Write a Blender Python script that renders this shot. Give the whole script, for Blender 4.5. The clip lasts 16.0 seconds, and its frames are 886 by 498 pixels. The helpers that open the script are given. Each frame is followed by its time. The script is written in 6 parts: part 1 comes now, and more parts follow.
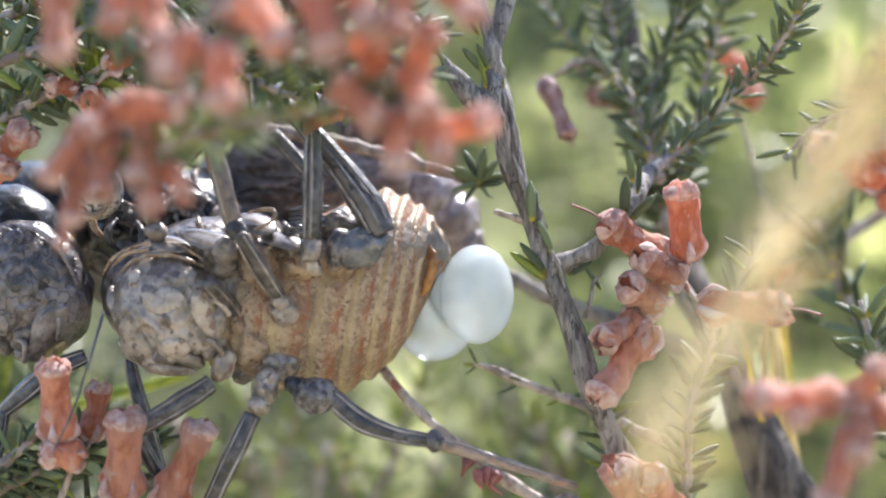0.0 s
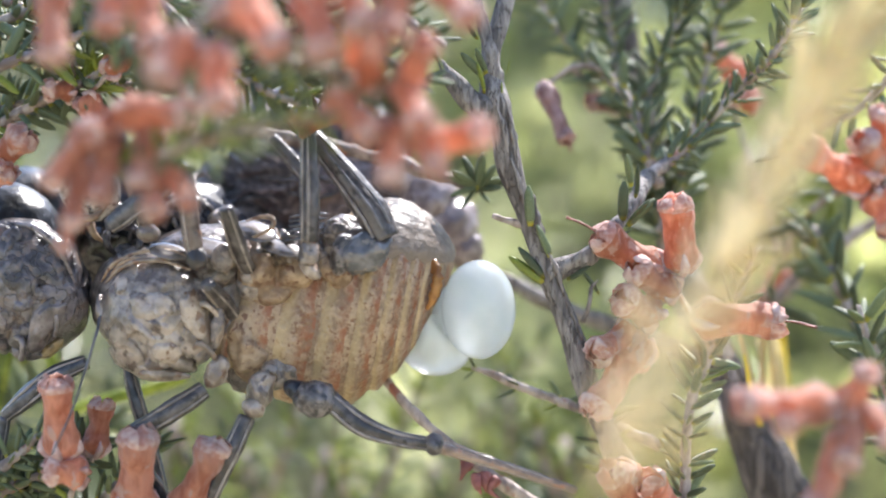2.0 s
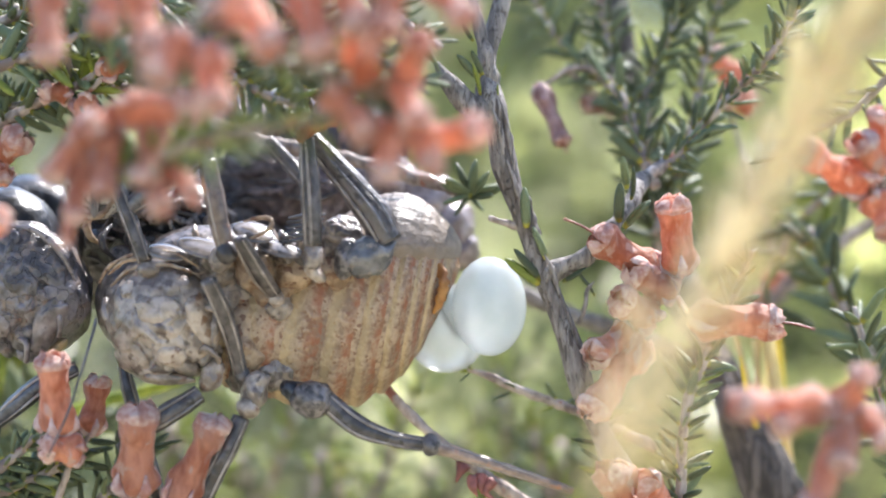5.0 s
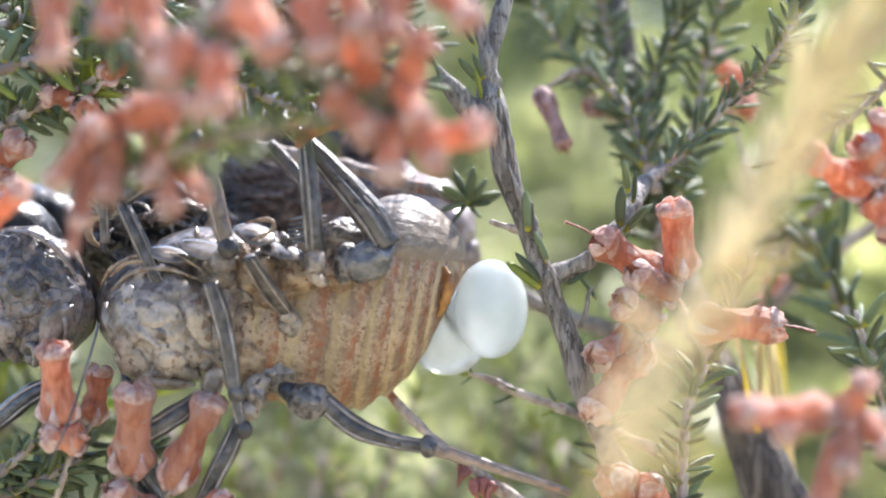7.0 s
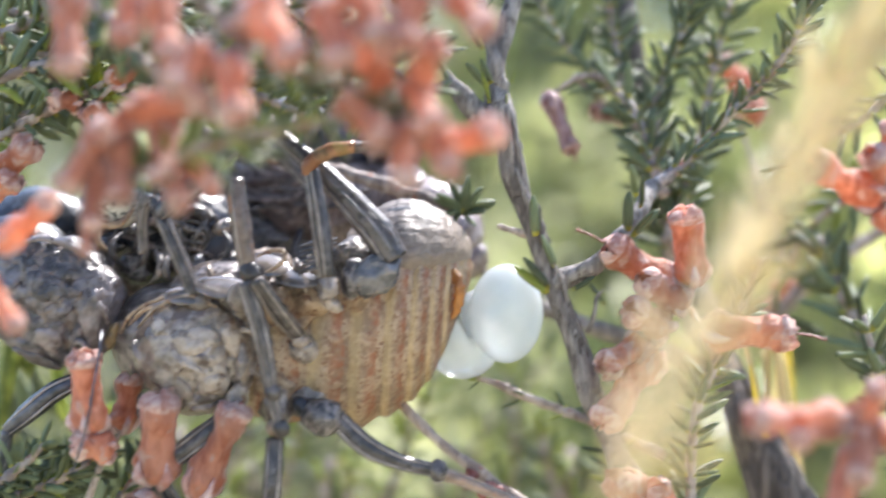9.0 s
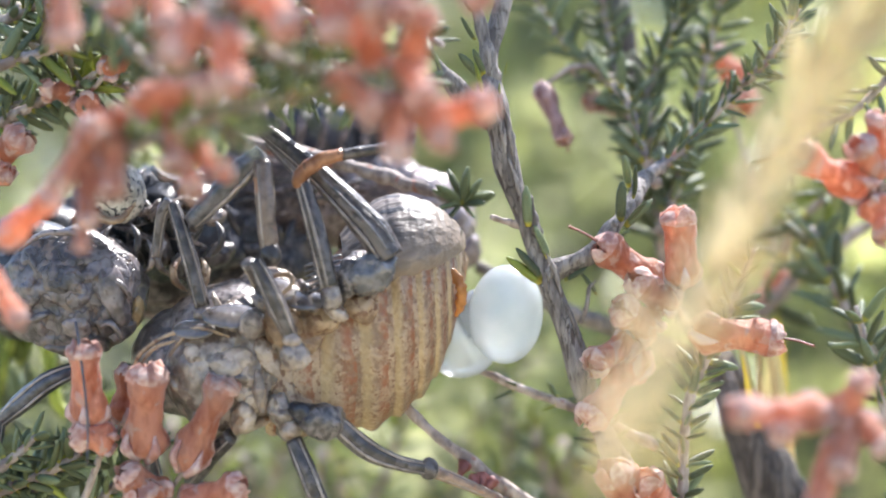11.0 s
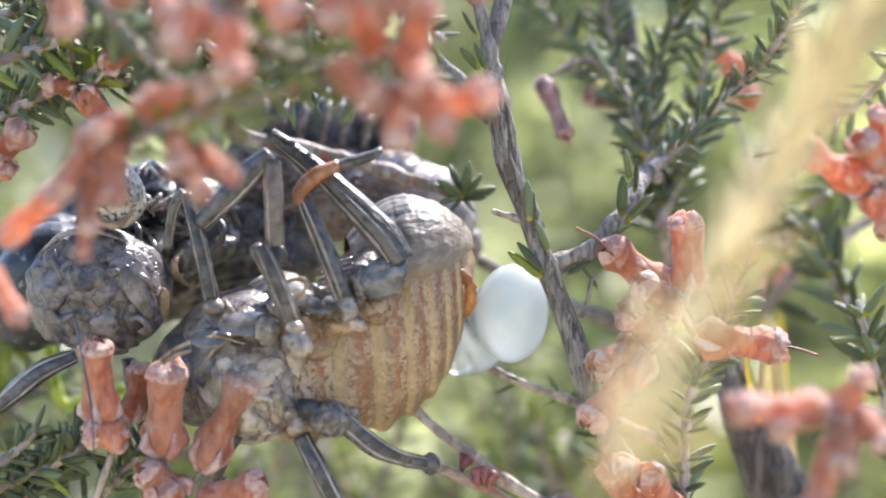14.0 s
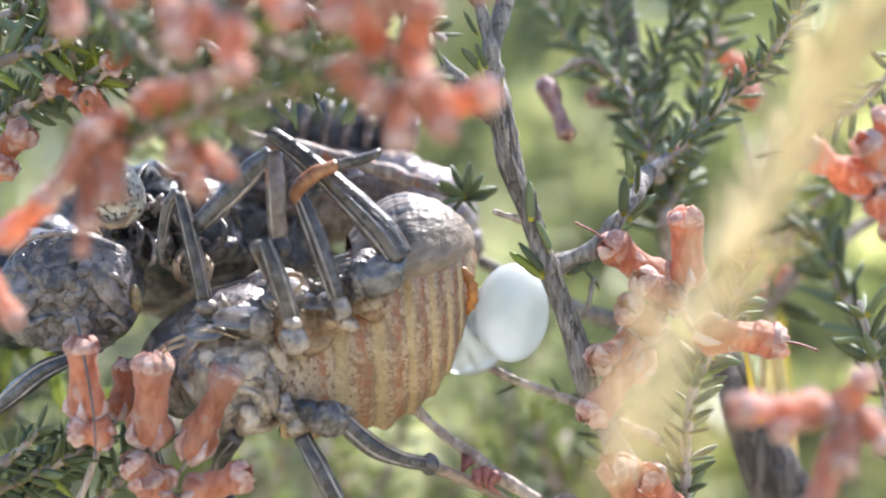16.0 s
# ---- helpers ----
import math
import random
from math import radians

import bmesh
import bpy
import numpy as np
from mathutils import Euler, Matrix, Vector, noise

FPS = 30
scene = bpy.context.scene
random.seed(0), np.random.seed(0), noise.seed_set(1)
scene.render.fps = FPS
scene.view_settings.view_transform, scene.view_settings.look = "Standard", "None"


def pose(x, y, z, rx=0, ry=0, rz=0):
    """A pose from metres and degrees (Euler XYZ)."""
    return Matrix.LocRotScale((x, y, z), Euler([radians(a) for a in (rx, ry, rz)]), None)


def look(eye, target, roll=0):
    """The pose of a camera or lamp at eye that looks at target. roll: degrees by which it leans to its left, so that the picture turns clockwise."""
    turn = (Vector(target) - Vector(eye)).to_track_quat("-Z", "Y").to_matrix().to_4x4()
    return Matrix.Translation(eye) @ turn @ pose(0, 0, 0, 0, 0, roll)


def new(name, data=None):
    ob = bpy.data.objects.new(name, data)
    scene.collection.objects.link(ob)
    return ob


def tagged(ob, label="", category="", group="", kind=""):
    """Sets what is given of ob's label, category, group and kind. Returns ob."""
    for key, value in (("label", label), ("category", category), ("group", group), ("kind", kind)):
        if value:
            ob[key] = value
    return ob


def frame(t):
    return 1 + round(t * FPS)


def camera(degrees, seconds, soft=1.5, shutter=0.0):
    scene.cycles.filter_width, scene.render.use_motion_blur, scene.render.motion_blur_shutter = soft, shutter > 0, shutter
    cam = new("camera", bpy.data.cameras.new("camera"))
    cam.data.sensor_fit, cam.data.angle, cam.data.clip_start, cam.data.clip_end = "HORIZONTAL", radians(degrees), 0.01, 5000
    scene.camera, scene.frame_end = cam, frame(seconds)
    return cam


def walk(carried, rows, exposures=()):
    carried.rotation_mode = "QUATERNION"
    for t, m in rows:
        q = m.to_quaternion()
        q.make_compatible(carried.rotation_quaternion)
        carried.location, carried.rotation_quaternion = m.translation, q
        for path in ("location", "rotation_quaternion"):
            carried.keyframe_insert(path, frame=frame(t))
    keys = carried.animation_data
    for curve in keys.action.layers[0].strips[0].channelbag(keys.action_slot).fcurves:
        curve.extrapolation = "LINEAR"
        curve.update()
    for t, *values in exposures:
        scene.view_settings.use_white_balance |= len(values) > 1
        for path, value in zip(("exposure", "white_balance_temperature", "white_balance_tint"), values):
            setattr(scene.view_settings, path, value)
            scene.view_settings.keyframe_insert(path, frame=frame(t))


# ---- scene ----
import functools

# Two armoured bush crickets in a flowering heath shrub, seen very close up.
# Lengths below are in millimetres from CENTRE unless they are named otherwise.
CENTRE = Vector((0.0, 0.0, 0.35))
REACH = 0.23

# ---- camera: held almost still, with a slight tremble ----
cam = camera(28.07, 16.0, 2.1, 0.5)
cam.data.dof.use_dof = True
cam.data.dof.focus_distance = REACH - 0.002
cam.data.dof.aperture_fstop = 9.5


def held(yaw, pitch):
    return pose(0, -REACH, CENTRE.z, 90 + pitch, 0, yaw)


walk(cam, [
    (0.0, held(0.036, -0.143)), (0.5, held(0, -0.036)), (1.0, held(-0.018, 0)), (1.5, held(-0.054, 0)),
    (2.0, held(-0.018, 0)), (2.5, held(0, 0)), (3.0, held(-0.107, 0.072)), (3.5, held(0.09, 0)),
    (4.7, held(-0.072, 0.054)), (6.0, held(-0.322, 0.107)), (6.5, held(-0.125, 0.197)), (7.0, held(-0.107, 0.179)),
    (7.5, held(-0.179, 0.179)), (8.0, held(-0.286, 0.036)), (8.3, held(-0.322, 0.072)), (8.467, held(-0.394, -0.269)), (8.5, held(-0.286, 0.197)),
    (8.533, held(-0.179, 0.662)), (8.7, held(-0.072, 0.251)), (8.967, held(0, 0.394)), (9.0, held(0.143, 0.322)), (9.033, held(0.286, 0.251)), (9.2, held(0.143, 0.215)),
    (10.2, held(0, 0.072)), (11.5, held(-0.125, -0.054)), (12.0, held(-0.125, -0.161)), (12.5, held(-0.072, -0.143)),
    (13.0, held(0, -0.054)), (13.5, held(-0.107, -0.09)), (14.0, held(-0.054, -0.161)), (14.5, held(-0.018, -0.161)),
    (15.0, held(-0.072, -0.161)), (15.5, held(-0.018, 0)), (16.0, held(0, -0.143))],
    [(0.0, 1.42, 6235, 11), (0.6, 1.42, 6235, 11), (1.5, 1.51, 6235, 11), (2.5, 1.54, 6235, 11), (7.0, 1.65, 6235, 11), (16.0, 1.64, 6235, 11)])

# ---- light: high sun beyond the shrub, open sky ----
SUN_FROM = Vector((0.30, 0.50, 0.81)).normalized()
world = bpy.data.worlds.new("sky")
scene.world = world
world.use_nodes = True
sky = world.node_tree.nodes.new("ShaderNodeTexSky")
sky.sky_type, sky.sun_disc = "NISHITA", False
sky.sun_elevation = math.asin(SUN_FROM.z)
sky.sun_rotation = math.atan2(SUN_FROM.x, SUN_FROM.y)
world.node_tree.links.new(sky.outputs[0], world.node_tree.nodes["Background"].inputs[0])
world.node_tree.nodes["Background"].inputs[1].default_value = 0.15
lamp = bpy.data.lights.new("sun", "SUN")
lamp.energy, lamp.angle, lamp.color = 4.6, radians(0.6), (1.0, 0.95, 0.89)
sun = new("sun", lamp)
sun.matrix_world = look(SUN_FROM * 5, (0, 0, 0))


# ---- materials ----
def surface(name, dark, light, grain=900.0, rough=0.5, bump=0.3, spots=None, spot_scale=1500.0, spot_cut=0.58,
            thin=0.0, base=None, base_end=0.16, vary=0.0, coat=0.0, stretch=(1, 1, 1), tip=None, tip_start=0.8, depth=0.0004,
            crackle=0.0, crackle_rgb=(0.03, 0.025, 0.025), crackle_wide=0.05, crackle_mix=0.4, band=None, outer=None, outer_from=0.004, outer_to=0.007, sheen=0.0, spec=0.5):
    """A mottled procedural surface: two noise scales, optional spots, a coloured base or tip along the thing, translucency."""
    m = bpy.data.materials.new(name)
    m.use_nodes = True
    nt = m.node_tree
    n, link = nt.nodes, nt.links.new
    bsdf = n["Principled BSDF"]
    co = n.new("ShaderNodeTexCoord")
    mp = n.new("ShaderNodeMapping")
    mp.inputs["Scale"].default_value = stretch
    link(co.outputs["Object"], mp.inputs[0])
    info = n.new("ShaderNodeObjectInfo")
    shift = n.new("ShaderNodeVectorMath")
    shift.operation = "ADD"
    link(mp.outputs[0], shift.inputs[0])
    link(info.outputs["Random"], shift.inputs[1])
    fine = n.new("ShaderNodeTexNoise")
    fine.inputs["Scale"].default_value, fine.inputs["Detail"].default_value = grain, 6
    link(shift.outputs[0], fine.inputs["Vector"])
    broad = n.new("ShaderNodeTexNoise")
    broad.inputs["Scale"].default_value, broad.inputs["Detail"].default_value = grain * 0.22, 3
    link(shift.outputs[0], broad.inputs["Vector"])
    mean = n.new("ShaderNodeMath")
    mean.operation = "ADD"
    link(fine.outputs["Fac"], mean.inputs[0])
    link(broad.outputs["Fac"], mean.inputs[1])
    ramp = n.new("ShaderNodeMapRange")
    ramp.inputs["From Min"].default_value, ramp.inputs["From Max"].default_value = 0.84, 1.16
    link(mean.outputs[0], ramp.inputs[0])
    mix = n.new("ShaderNodeMixRGB")
    mix.inputs[1].default_value, mix.inputs[2].default_value = (*dark, 1), (*light, 1)
    link(ramp.outputs[0], mix.inputs[0])
    colour = mix.outputs[0]

    def blend(factor, rgb, below):
        node = n.new("ShaderNodeMixRGB")
        link(factor, node.inputs[0])
        link(below, node.inputs[1])
        node.inputs[2].default_value = (*rgb, 1)
        return node.outputs[0]

    if spots:
        dots = n.new("ShaderNodeTexNoise")
        dots.inputs["Scale"].default_value, dots.inputs["Detail"].default_value = spot_scale, 2
        link(shift.outputs[0], dots.inputs["Vector"])
        cut = n.new("ShaderNodeMapRange")
        cut.inputs["From Min"].default_value, cut.inputs["From Max"].default_value = spot_cut, spot_cut + 0.06
        link(dots.outputs["Fac"], cut.inputs[0])
        colour = blend(cut.outputs[0], spots, colour)
    height = mean.outputs[0]
    if outer:
        far = n.new("ShaderNodeVectorMath")
        far.operation = "LENGTH"
        link(co.outputs["Object"], far.inputs[0])
        reach = n.new("ShaderNodeMapRange")
        reach.inputs["From Min"].default_value, reach.inputs["From Max"].default_value = outer_from, outer_to
        reach.inputs["To Max"].default_value = 0.85
        link(far.outputs["Value"], reach.inputs[0])
        colour = blend(reach.outputs[0], outer, colour)
    if band:
        along = n.new("ShaderNodeAttribute")
        along.attribute_name = "across"
        uneven = n.new("ShaderNodeMath")
        uneven.operation = "MULTIPLY_ADD"
        link(broad.outputs["Fac"], uneven.inputs[0])
        uneven.inputs[1].default_value = 0.3
        link(along.outputs["Fac"], uneven.inputs[2])
        for rgb, places, most, broken in band:
            curve = n.new("ShaderNodeValToRGB")
            dots = curve.color_ramp.elements
            dots[0].position, dots[0].color = places[0] + 0.15, (0, 0, 0, 1)
            dots[1].position, dots[1].color = places[-1] + 0.15, (0, 0, 0, 1)
            for place in places[1:-1]:
                dots.new(place + 0.15).color = (1, 1, 1, 1)
            link(uneven.outputs[0], curve.inputs[0])
            share = n.new("ShaderNodeMath")
            share.operation = "MULTIPLY"
            link(curve.outputs[0], share.inputs[0])
            share.inputs[1].default_value = most
            factor = share.outputs[0]
            if broken:
                speck = n.new("ShaderNodeTexNoise")
                speck.inputs["Scale"].default_value, speck.inputs["Detail"].default_value = broken, 4
                link(shift.outputs[0], speck.inputs["Vector"])
                cut = n.new("ShaderNodeMapRange")
                cut.inputs["From Min"].default_value, cut.inputs["From Max"].default_value = 0.42, 0.56
                cut.inputs["To Min"].default_value = 0.25
                link(speck.outputs["Fac"], cut.inputs[0])
                apart = n.new("ShaderNodeMath")
                apart.operation = "MULTIPLY"
                link(factor, apart.inputs[0])
                link(cut.outputs[0], apart.inputs[1])
                factor = apart.outputs[0]
            colour = blend(factor, rgb, colour)
    if crackle:
        cell = n.new("ShaderNodeTexNoise")
        cell.inputs["Scale"].default_value, cell.inputs["Detail"].default_value = crackle, 2.5
        link(shift.outputs[0], cell.inputs["Vector"])
        off = n.new("ShaderNodeMath")
        off.operation = "SUBTRACT"
        link(cell.outputs["Fac"], off.inputs[0])
        off.inputs[1].default_value = 0.5
        size = n.new("ShaderNodeMath")
        size.operation = "ABSOLUTE"
        link(off.outputs[0], size.inputs[0])
        line = n.new("ShaderNodeMapRange")
        line.inputs["From Min"].default_value, line.inputs["From Max"].default_value = crackle_wide, 0.0
        link(size.outputs[0], line.inputs[0])
        faint = n.new("ShaderNodeMath")
        faint.operation = "MULTIPLY"
        link(line.outputs[0], faint.inputs[0])
        faint.inputs[1].default_value = crackle_mix
        colour = blend(faint.outputs[0], crackle_rgb, colour)
        ridge = n.new("ShaderNodeMath")
        ridge.operation = "SUBTRACT"
        link(mean.outputs[0], ridge.inputs[0])
        link(faint.outputs[0], ridge.inputs[1])
        height = ridge.outputs[0]
    if base or tip:
        split = n.new("ShaderNodeSeparateXYZ")
        link(co.outputs["Generated"], split.inputs[0])
        if base:
            low = n.new("ShaderNodeMapRange")
            low.inputs["From Min"].default_value, low.inputs["From Max"].default_value = base_end, base_end * 0.4
            link(split.outputs["Z"], low.inputs[0])
            colour = blend(low.outputs[0], base, colour)
        if tip:
            high = n.new("ShaderNodeMapRange")
            high.inputs["From Min"].default_value, high.inputs["From Max"].default_value = tip_start, min(1.0, tip_start + 0.12)
            link(split.outputs["Z"], high.inputs[0])
            colour = blend(high.outputs[0], tip, colour)
    if vary:
        hue = n.new("ShaderNodeHueSaturation")
        amount = n.new("ShaderNodeMapRange")
        amount.inputs["To Min"].default_value, amount.inputs["To Max"].default_value = 1 - vary, 1 + vary
        link(info.outputs["Random"], amount.inputs[0])
        link(amount.outputs[0], hue.inputs["Value"])
        link(colour, hue.inputs["Color"])
        colour = hue.outputs[0]
    link(colour, bsdf.inputs["Base Color"])
    bsdf.inputs["Roughness"].default_value = rough
    bsdf.inputs["Coat Weight"].default_value = coat
    bsdf.inputs["Specular IOR Level"].default_value = spec
    bsdf.inputs["Sheen Weight"].default_value = sheen
    bsdf.inputs["Sheen Roughness"].default_value = 0.4
    bsdf.inputs["Coat Roughness"].default_value = 0.15
    if bump:
        relief = n.new("ShaderNodeBump")
        relief.inputs["Strength"].default_value, relief.inputs["Distance"].default_value = bump, depth
        link(height, relief.inputs["Height"])
        link(relief.outputs[0], bsdf.inputs["Normal"])
    if thin:
        glow = n.new("ShaderNodeBsdfTranslucent")
        link(colour, glow.inputs["Color"])
        both = n.new("ShaderNodeMixShader")
        both.inputs[0].default_value = thin
        link(bsdf.outputs[0], both.inputs[1])
        link(glow.outputs[0], both.inputs[2])
        link(both.outputs[0], n["Material Output"].inputs["Surface"])
    return m


BARK = surface("grey_bark", (0.125, 0.107, 0.098), (0.31, 0.275, 0.253), 1400, 0.85, 1.0, (0.085, 0.068, 0.06), 1100, 0.6, stretch=(1, 1, 0.22), crackle=1300, crackle_rgb=(0.035, 0.028, 0.025), crackle_wide=0.02, crackle_mix=0.6)
OLD_BARK = surface("dark_bark", (0.035, 0.028, 0.026), (0.155, 0.127, 0.115), 700, 0.9, 1.0, stretch=(1, 1, 0.2), crackle=420, crackle_mix=0.7)
TWIG = surface("twig_bark", (0.2, 0.15, 0.13), (0.45, 0.37, 0.32), 1100, 0.7, 0.8, (0.3, 0.12, 0.08), 600, 0.62, stretch=(1, 1, 0.5))
LEAF = surface("heath_leaf", (0.082, 0.11, 0.055), (0.225, 0.26, 0.14), 900, 0.47, 0.25, (0.22, 0.2, 0.09), 500, 0.66, thin=0.3, base=(0.42, 0.38, 0.06), vary=0.4, spec=0.4)
# Young needles; the yellow of sun shining through needles is put into this colour.
PALE_LEAF = surface("young_sunlit_leaf", (0.15, 0.20, 0.03), (0.36, 0.40, 0.08), 900, 0.4, 0.25, thin=0.35, base=(0.5, 0.45, 0.08), vary=0.3)
COROLLA = surface("coral_corolla", (0.50, 0.165, 0.085), (0.78, 0.365, 0.235), 900, 0.6, 1.0, (0.68, 0.45, 0.37), 600, 0.6, thin=0.5, vary=0.22, stretch=(1, 1, 0.5), outer=(0.66, 0.37, 0.29), outer_from=0.0075, outer_to=0.0135, sheen=0.5, depth=0.0008)
WITHERED = surface("withered_corolla", (0.25, 0.115, 0.095), (0.56, 0.36, 0.33), 900, 0.65, 1.0, thin=0.35, stretch=(1, 1, 0.5), depth=0.0008)
LOBE = surface("pale_corolla_lobe", (0.58, 0.29, 0.225), (0.78, 0.60, 0.53), 1300, 0.62, 0.8, thin=0.45, vary=0.12, sheen=0.4)
CALYX = surface("pink_calyx", (0.50, 0.25, 0.21), (0.74, 0.58, 0.55), 900, 0.7, 0.3, thin=0.35, vary=0.15)
STYLE = surface("dark_red_style", (0.16, 0.05, 0.04), (0.34, 0.12, 0.1), 900, 0.5, 0.2)
STRAW = surface("dry_straw", (0.74, 0.59, 0.33), (0.94, 0.85, 0.57), 400, 0.6, 0.3, thin=0.6, vary=0.12, stretch=(1, 1, 0.15))
BELLY = surface("ochre_segment_skin", (0.205, 0.132, 0.086), (0.395, 0.283, 0.190), 1300, 0.4, 0.7, (0.19, 0.098, 0.056), 1500, 0.57, depth=0.0005,
                band=[((0.25, 0.085, 0.038), (0.5, 0.7, 0.84, 0.99), 0.85, 800), ((0.53, 0.395, 0.205), (-0.02, 0.08, 0.2, 0.42), 0.5, 0)])
FLAP = surface("tan_soft_skin", (0.19, 0.122, 0.078), (0.40, 0.288, 0.19), 700, 0.42, 1.0, (0.17, 0.09, 0.055), 1000, 0.57, depth=0.0007)
AMBER = surface("amber_membrane", (0.12, 0.085, 0.045), (0.30, 0.215, 0.11), 900, 0.35, 0.5, coat=0.3)
TERGITE = surface("grey_brown_plate", (0.075, 0.065, 0.062), (0.22, 0.185, 0.165), 900, 0.5, 0.9, (0.035, 0.036, 0.044), 480, 0.54, stretch=(0.28, 1, 1), base=(0.30, 0.228, 0.165), base_end=0.95, spec=0.3)
THORAX = surface("grey_brown_thorax_skin", (0.075, 0.06, 0.055), (0.31, 0.252, 0.22), 800, 0.3, 0.8, (0.27, 0.20, 0.145), 420, 0.56, coat=0.35, depth=0.0005, crackle=800, crackle_rgb=(0.035, 0.027, 0.025), crackle_wide=0.035, crackle_mix=0.4)
FACE = surface("mottled_brown_shell", (0.115, 0.089, 0.075), (0.39, 0.322, 0.278), 500, 0.28, 0.7, (0.10, 0.072, 0.06), 600, 0.56, coat=0.5, depth=0.0005, crackle=450, crackle_rgb=(0.07, 0.05, 0.04), crackle_wide=0.03, crackle_mix=0.25)
TAIL = surface("pinkish_tail_shell", (0.16, 0.115, 0.11), (0.46, 0.38, 0.36), 600, 0.28, 0.8, coat=0.4)
DOME = surface("dark_dome_shell", (0.06, 0.05, 0.047), (0.23, 0.195, 0.185), 800, 0.3, 0.8, (0.045, 0.036, 0.033), 1600, 0.56, coat=0.35)
FACE_DARK = surface("mauve_brown_shell", (0.075, 0.06, 0.058), (0.25, 0.21, 0.207), 600, 0.34, 0.7, (0.065, 0.05, 0.045), 800, 0.6, coat=0.25, depth=0.0005)
FACE_MAUVE = surface("mauve_grey_shell", (0.045, 0.039, 0.041), (0.19, 0.165, 0.172), 600, 0.36, 0.8, (0.15, 0.113, 0.096), 600, 0.57, coat=0.2, depth=0.0006, crackle=500, crackle_rgb=(0.025, 0.02, 0.02), crackle_wide=0.03, crackle_mix=0.35)
SKULL = surface("grey_mottled_skull", (0.05, 0.042, 0.04), (0.24, 0.20, 0.18), 700, 0.32, 0.8, (0.045, 0.036, 0.032), 900, 0.57, coat=0.3, depth=0.0006)
VERMI = surface("vermiculated_coxa_shell", (0.04, 0.034, 0.034), (0.19, 0.162, 0.156), 1100, 0.34, 0.8, (0.035, 0.03, 0.03), 1300, 0.53, depth=0.0005, coat=0.25)
SLATE = surface("slate_glossy_plate", (0.05, 0.05, 0.056), (0.17, 0.165, 0.18), 700, 0.3, 0.6, (0.21, 0.18, 0.16), 900, 0.6, coat=0.4)
FACE_PALE = surface("pale_brown_shell", (0.17, 0.128, 0.10), (0.44, 0.36, 0.30), 600, 0.32, 0.7, (0.18, 0.105, 0.065), 700, 0.58, coat=0.3, depth=0.0006)
# The pale spots put the dark dome's sparkle into its colour.
DARK = surface("blue_black_shell", (0.008, 0.009, 0.012), (0.05, 0.052, 0.066), 450, 0.38, 0.9, (0.15, 0.15, 0.17), 700, 0.62, spec=0.35, coat=0.2)
BLUE = surface("slate_blue_plate", (0.025, 0.028, 0.04), (0.13, 0.14, 0.185), 500, 0.4, 0.9, (0.20, 0.175, 0.165), 420, 0.6, spec=0.4)
PURPLE = surface("purple_brown_skin", (0.12, 0.086, 0.082), (0.40, 0.315, 0.295), 1200, 0.36, 1.0, depth=0.0006, crackle=1300, crackle_rgb=(0.05, 0.034, 0.03), crackle_wide=0.05, crackle_mix=0.6)
SHELL = surface("glossy_shell", (0.04, 0.033, 0.03), (0.15, 0.125, 0.11), 500, 0.14, 0.25, coat=1.0)
SPECKLED = surface("speckled_plate", (0.25, 0.23, 0.20), (0.52, 0.48, 0.42), 900, 0.42, 0.8, (0.04, 0.04, 0.045), 1700, 0.54, coat=0.2)
LEG = surface("grey_leg_shell", (0.03, 0.025, 0.025), (0.125, 0.106, 0.102), 600, 0.38, 0.8, (0.035, 0.028, 0.026), 700, 0.56, coat=0.12, depth=0.0005)
# Orange patches: sunlight coming through the shin, put into the colour as spots.
LEG_BROWN = surface("brown_leg_shell", (0.07, 0.05, 0.043), (0.20, 0.15, 0.13), 700, 0.34, 0.5, (0.28, 0.14, 0.08), 260, 0.62, coat=0.25)
LEG_DARK = surface("dark_leg_shell", (0.022, 0.022, 0.026), (0.10, 0.095, 0.11), 900, 0.35, 0.5, coat=0.3)
KEEL = surface("pale_leg_keel", (0.15, 0.125, 0.11), (0.36, 0.31, 0.28), 600, 0.35, 0.5)
RUSSET = surface("russet_leg_shell", (0.24, 0.10, 0.045), (0.48, 0.25, 0.14), 700, 0.36, 0.5, (0.16, 0.09, 0.06), 700, 0.6, thin=0.25)
TIBIA = surface("pinkish_brown_shin", (0.16, 0.11, 0.085), (0.36, 0.25, 0.19), 700, 0.4, 0.6, (0.33, 0.16, 0.09), 350, 0.56, stretch=(1, 1, 1))
ORANGE = surface("orange_plate", (0.30, 0.13, 0.04), (0.54, 0.27, 0.085), 700, 0.3, 0.4, thin=0.35, coat=0.3)
SOIL = surface("dry_soil", (0.24, 0.20, 0.13), (0.46, 0.40, 0.29), 14, 0.95, 0.8, (0.2, 0.22, 0.09), 3, 0.52, depth=0.02)
# Lighter and darker foliage copies: bushes' sun and shade are put into the colours.
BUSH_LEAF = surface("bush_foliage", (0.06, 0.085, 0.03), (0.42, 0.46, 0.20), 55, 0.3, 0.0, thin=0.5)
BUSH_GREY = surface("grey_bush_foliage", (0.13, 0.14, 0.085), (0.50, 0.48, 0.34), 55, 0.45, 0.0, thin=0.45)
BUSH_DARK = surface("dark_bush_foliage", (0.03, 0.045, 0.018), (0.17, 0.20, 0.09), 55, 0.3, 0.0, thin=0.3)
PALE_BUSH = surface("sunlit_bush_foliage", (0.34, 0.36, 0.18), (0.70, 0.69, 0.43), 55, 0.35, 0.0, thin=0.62)
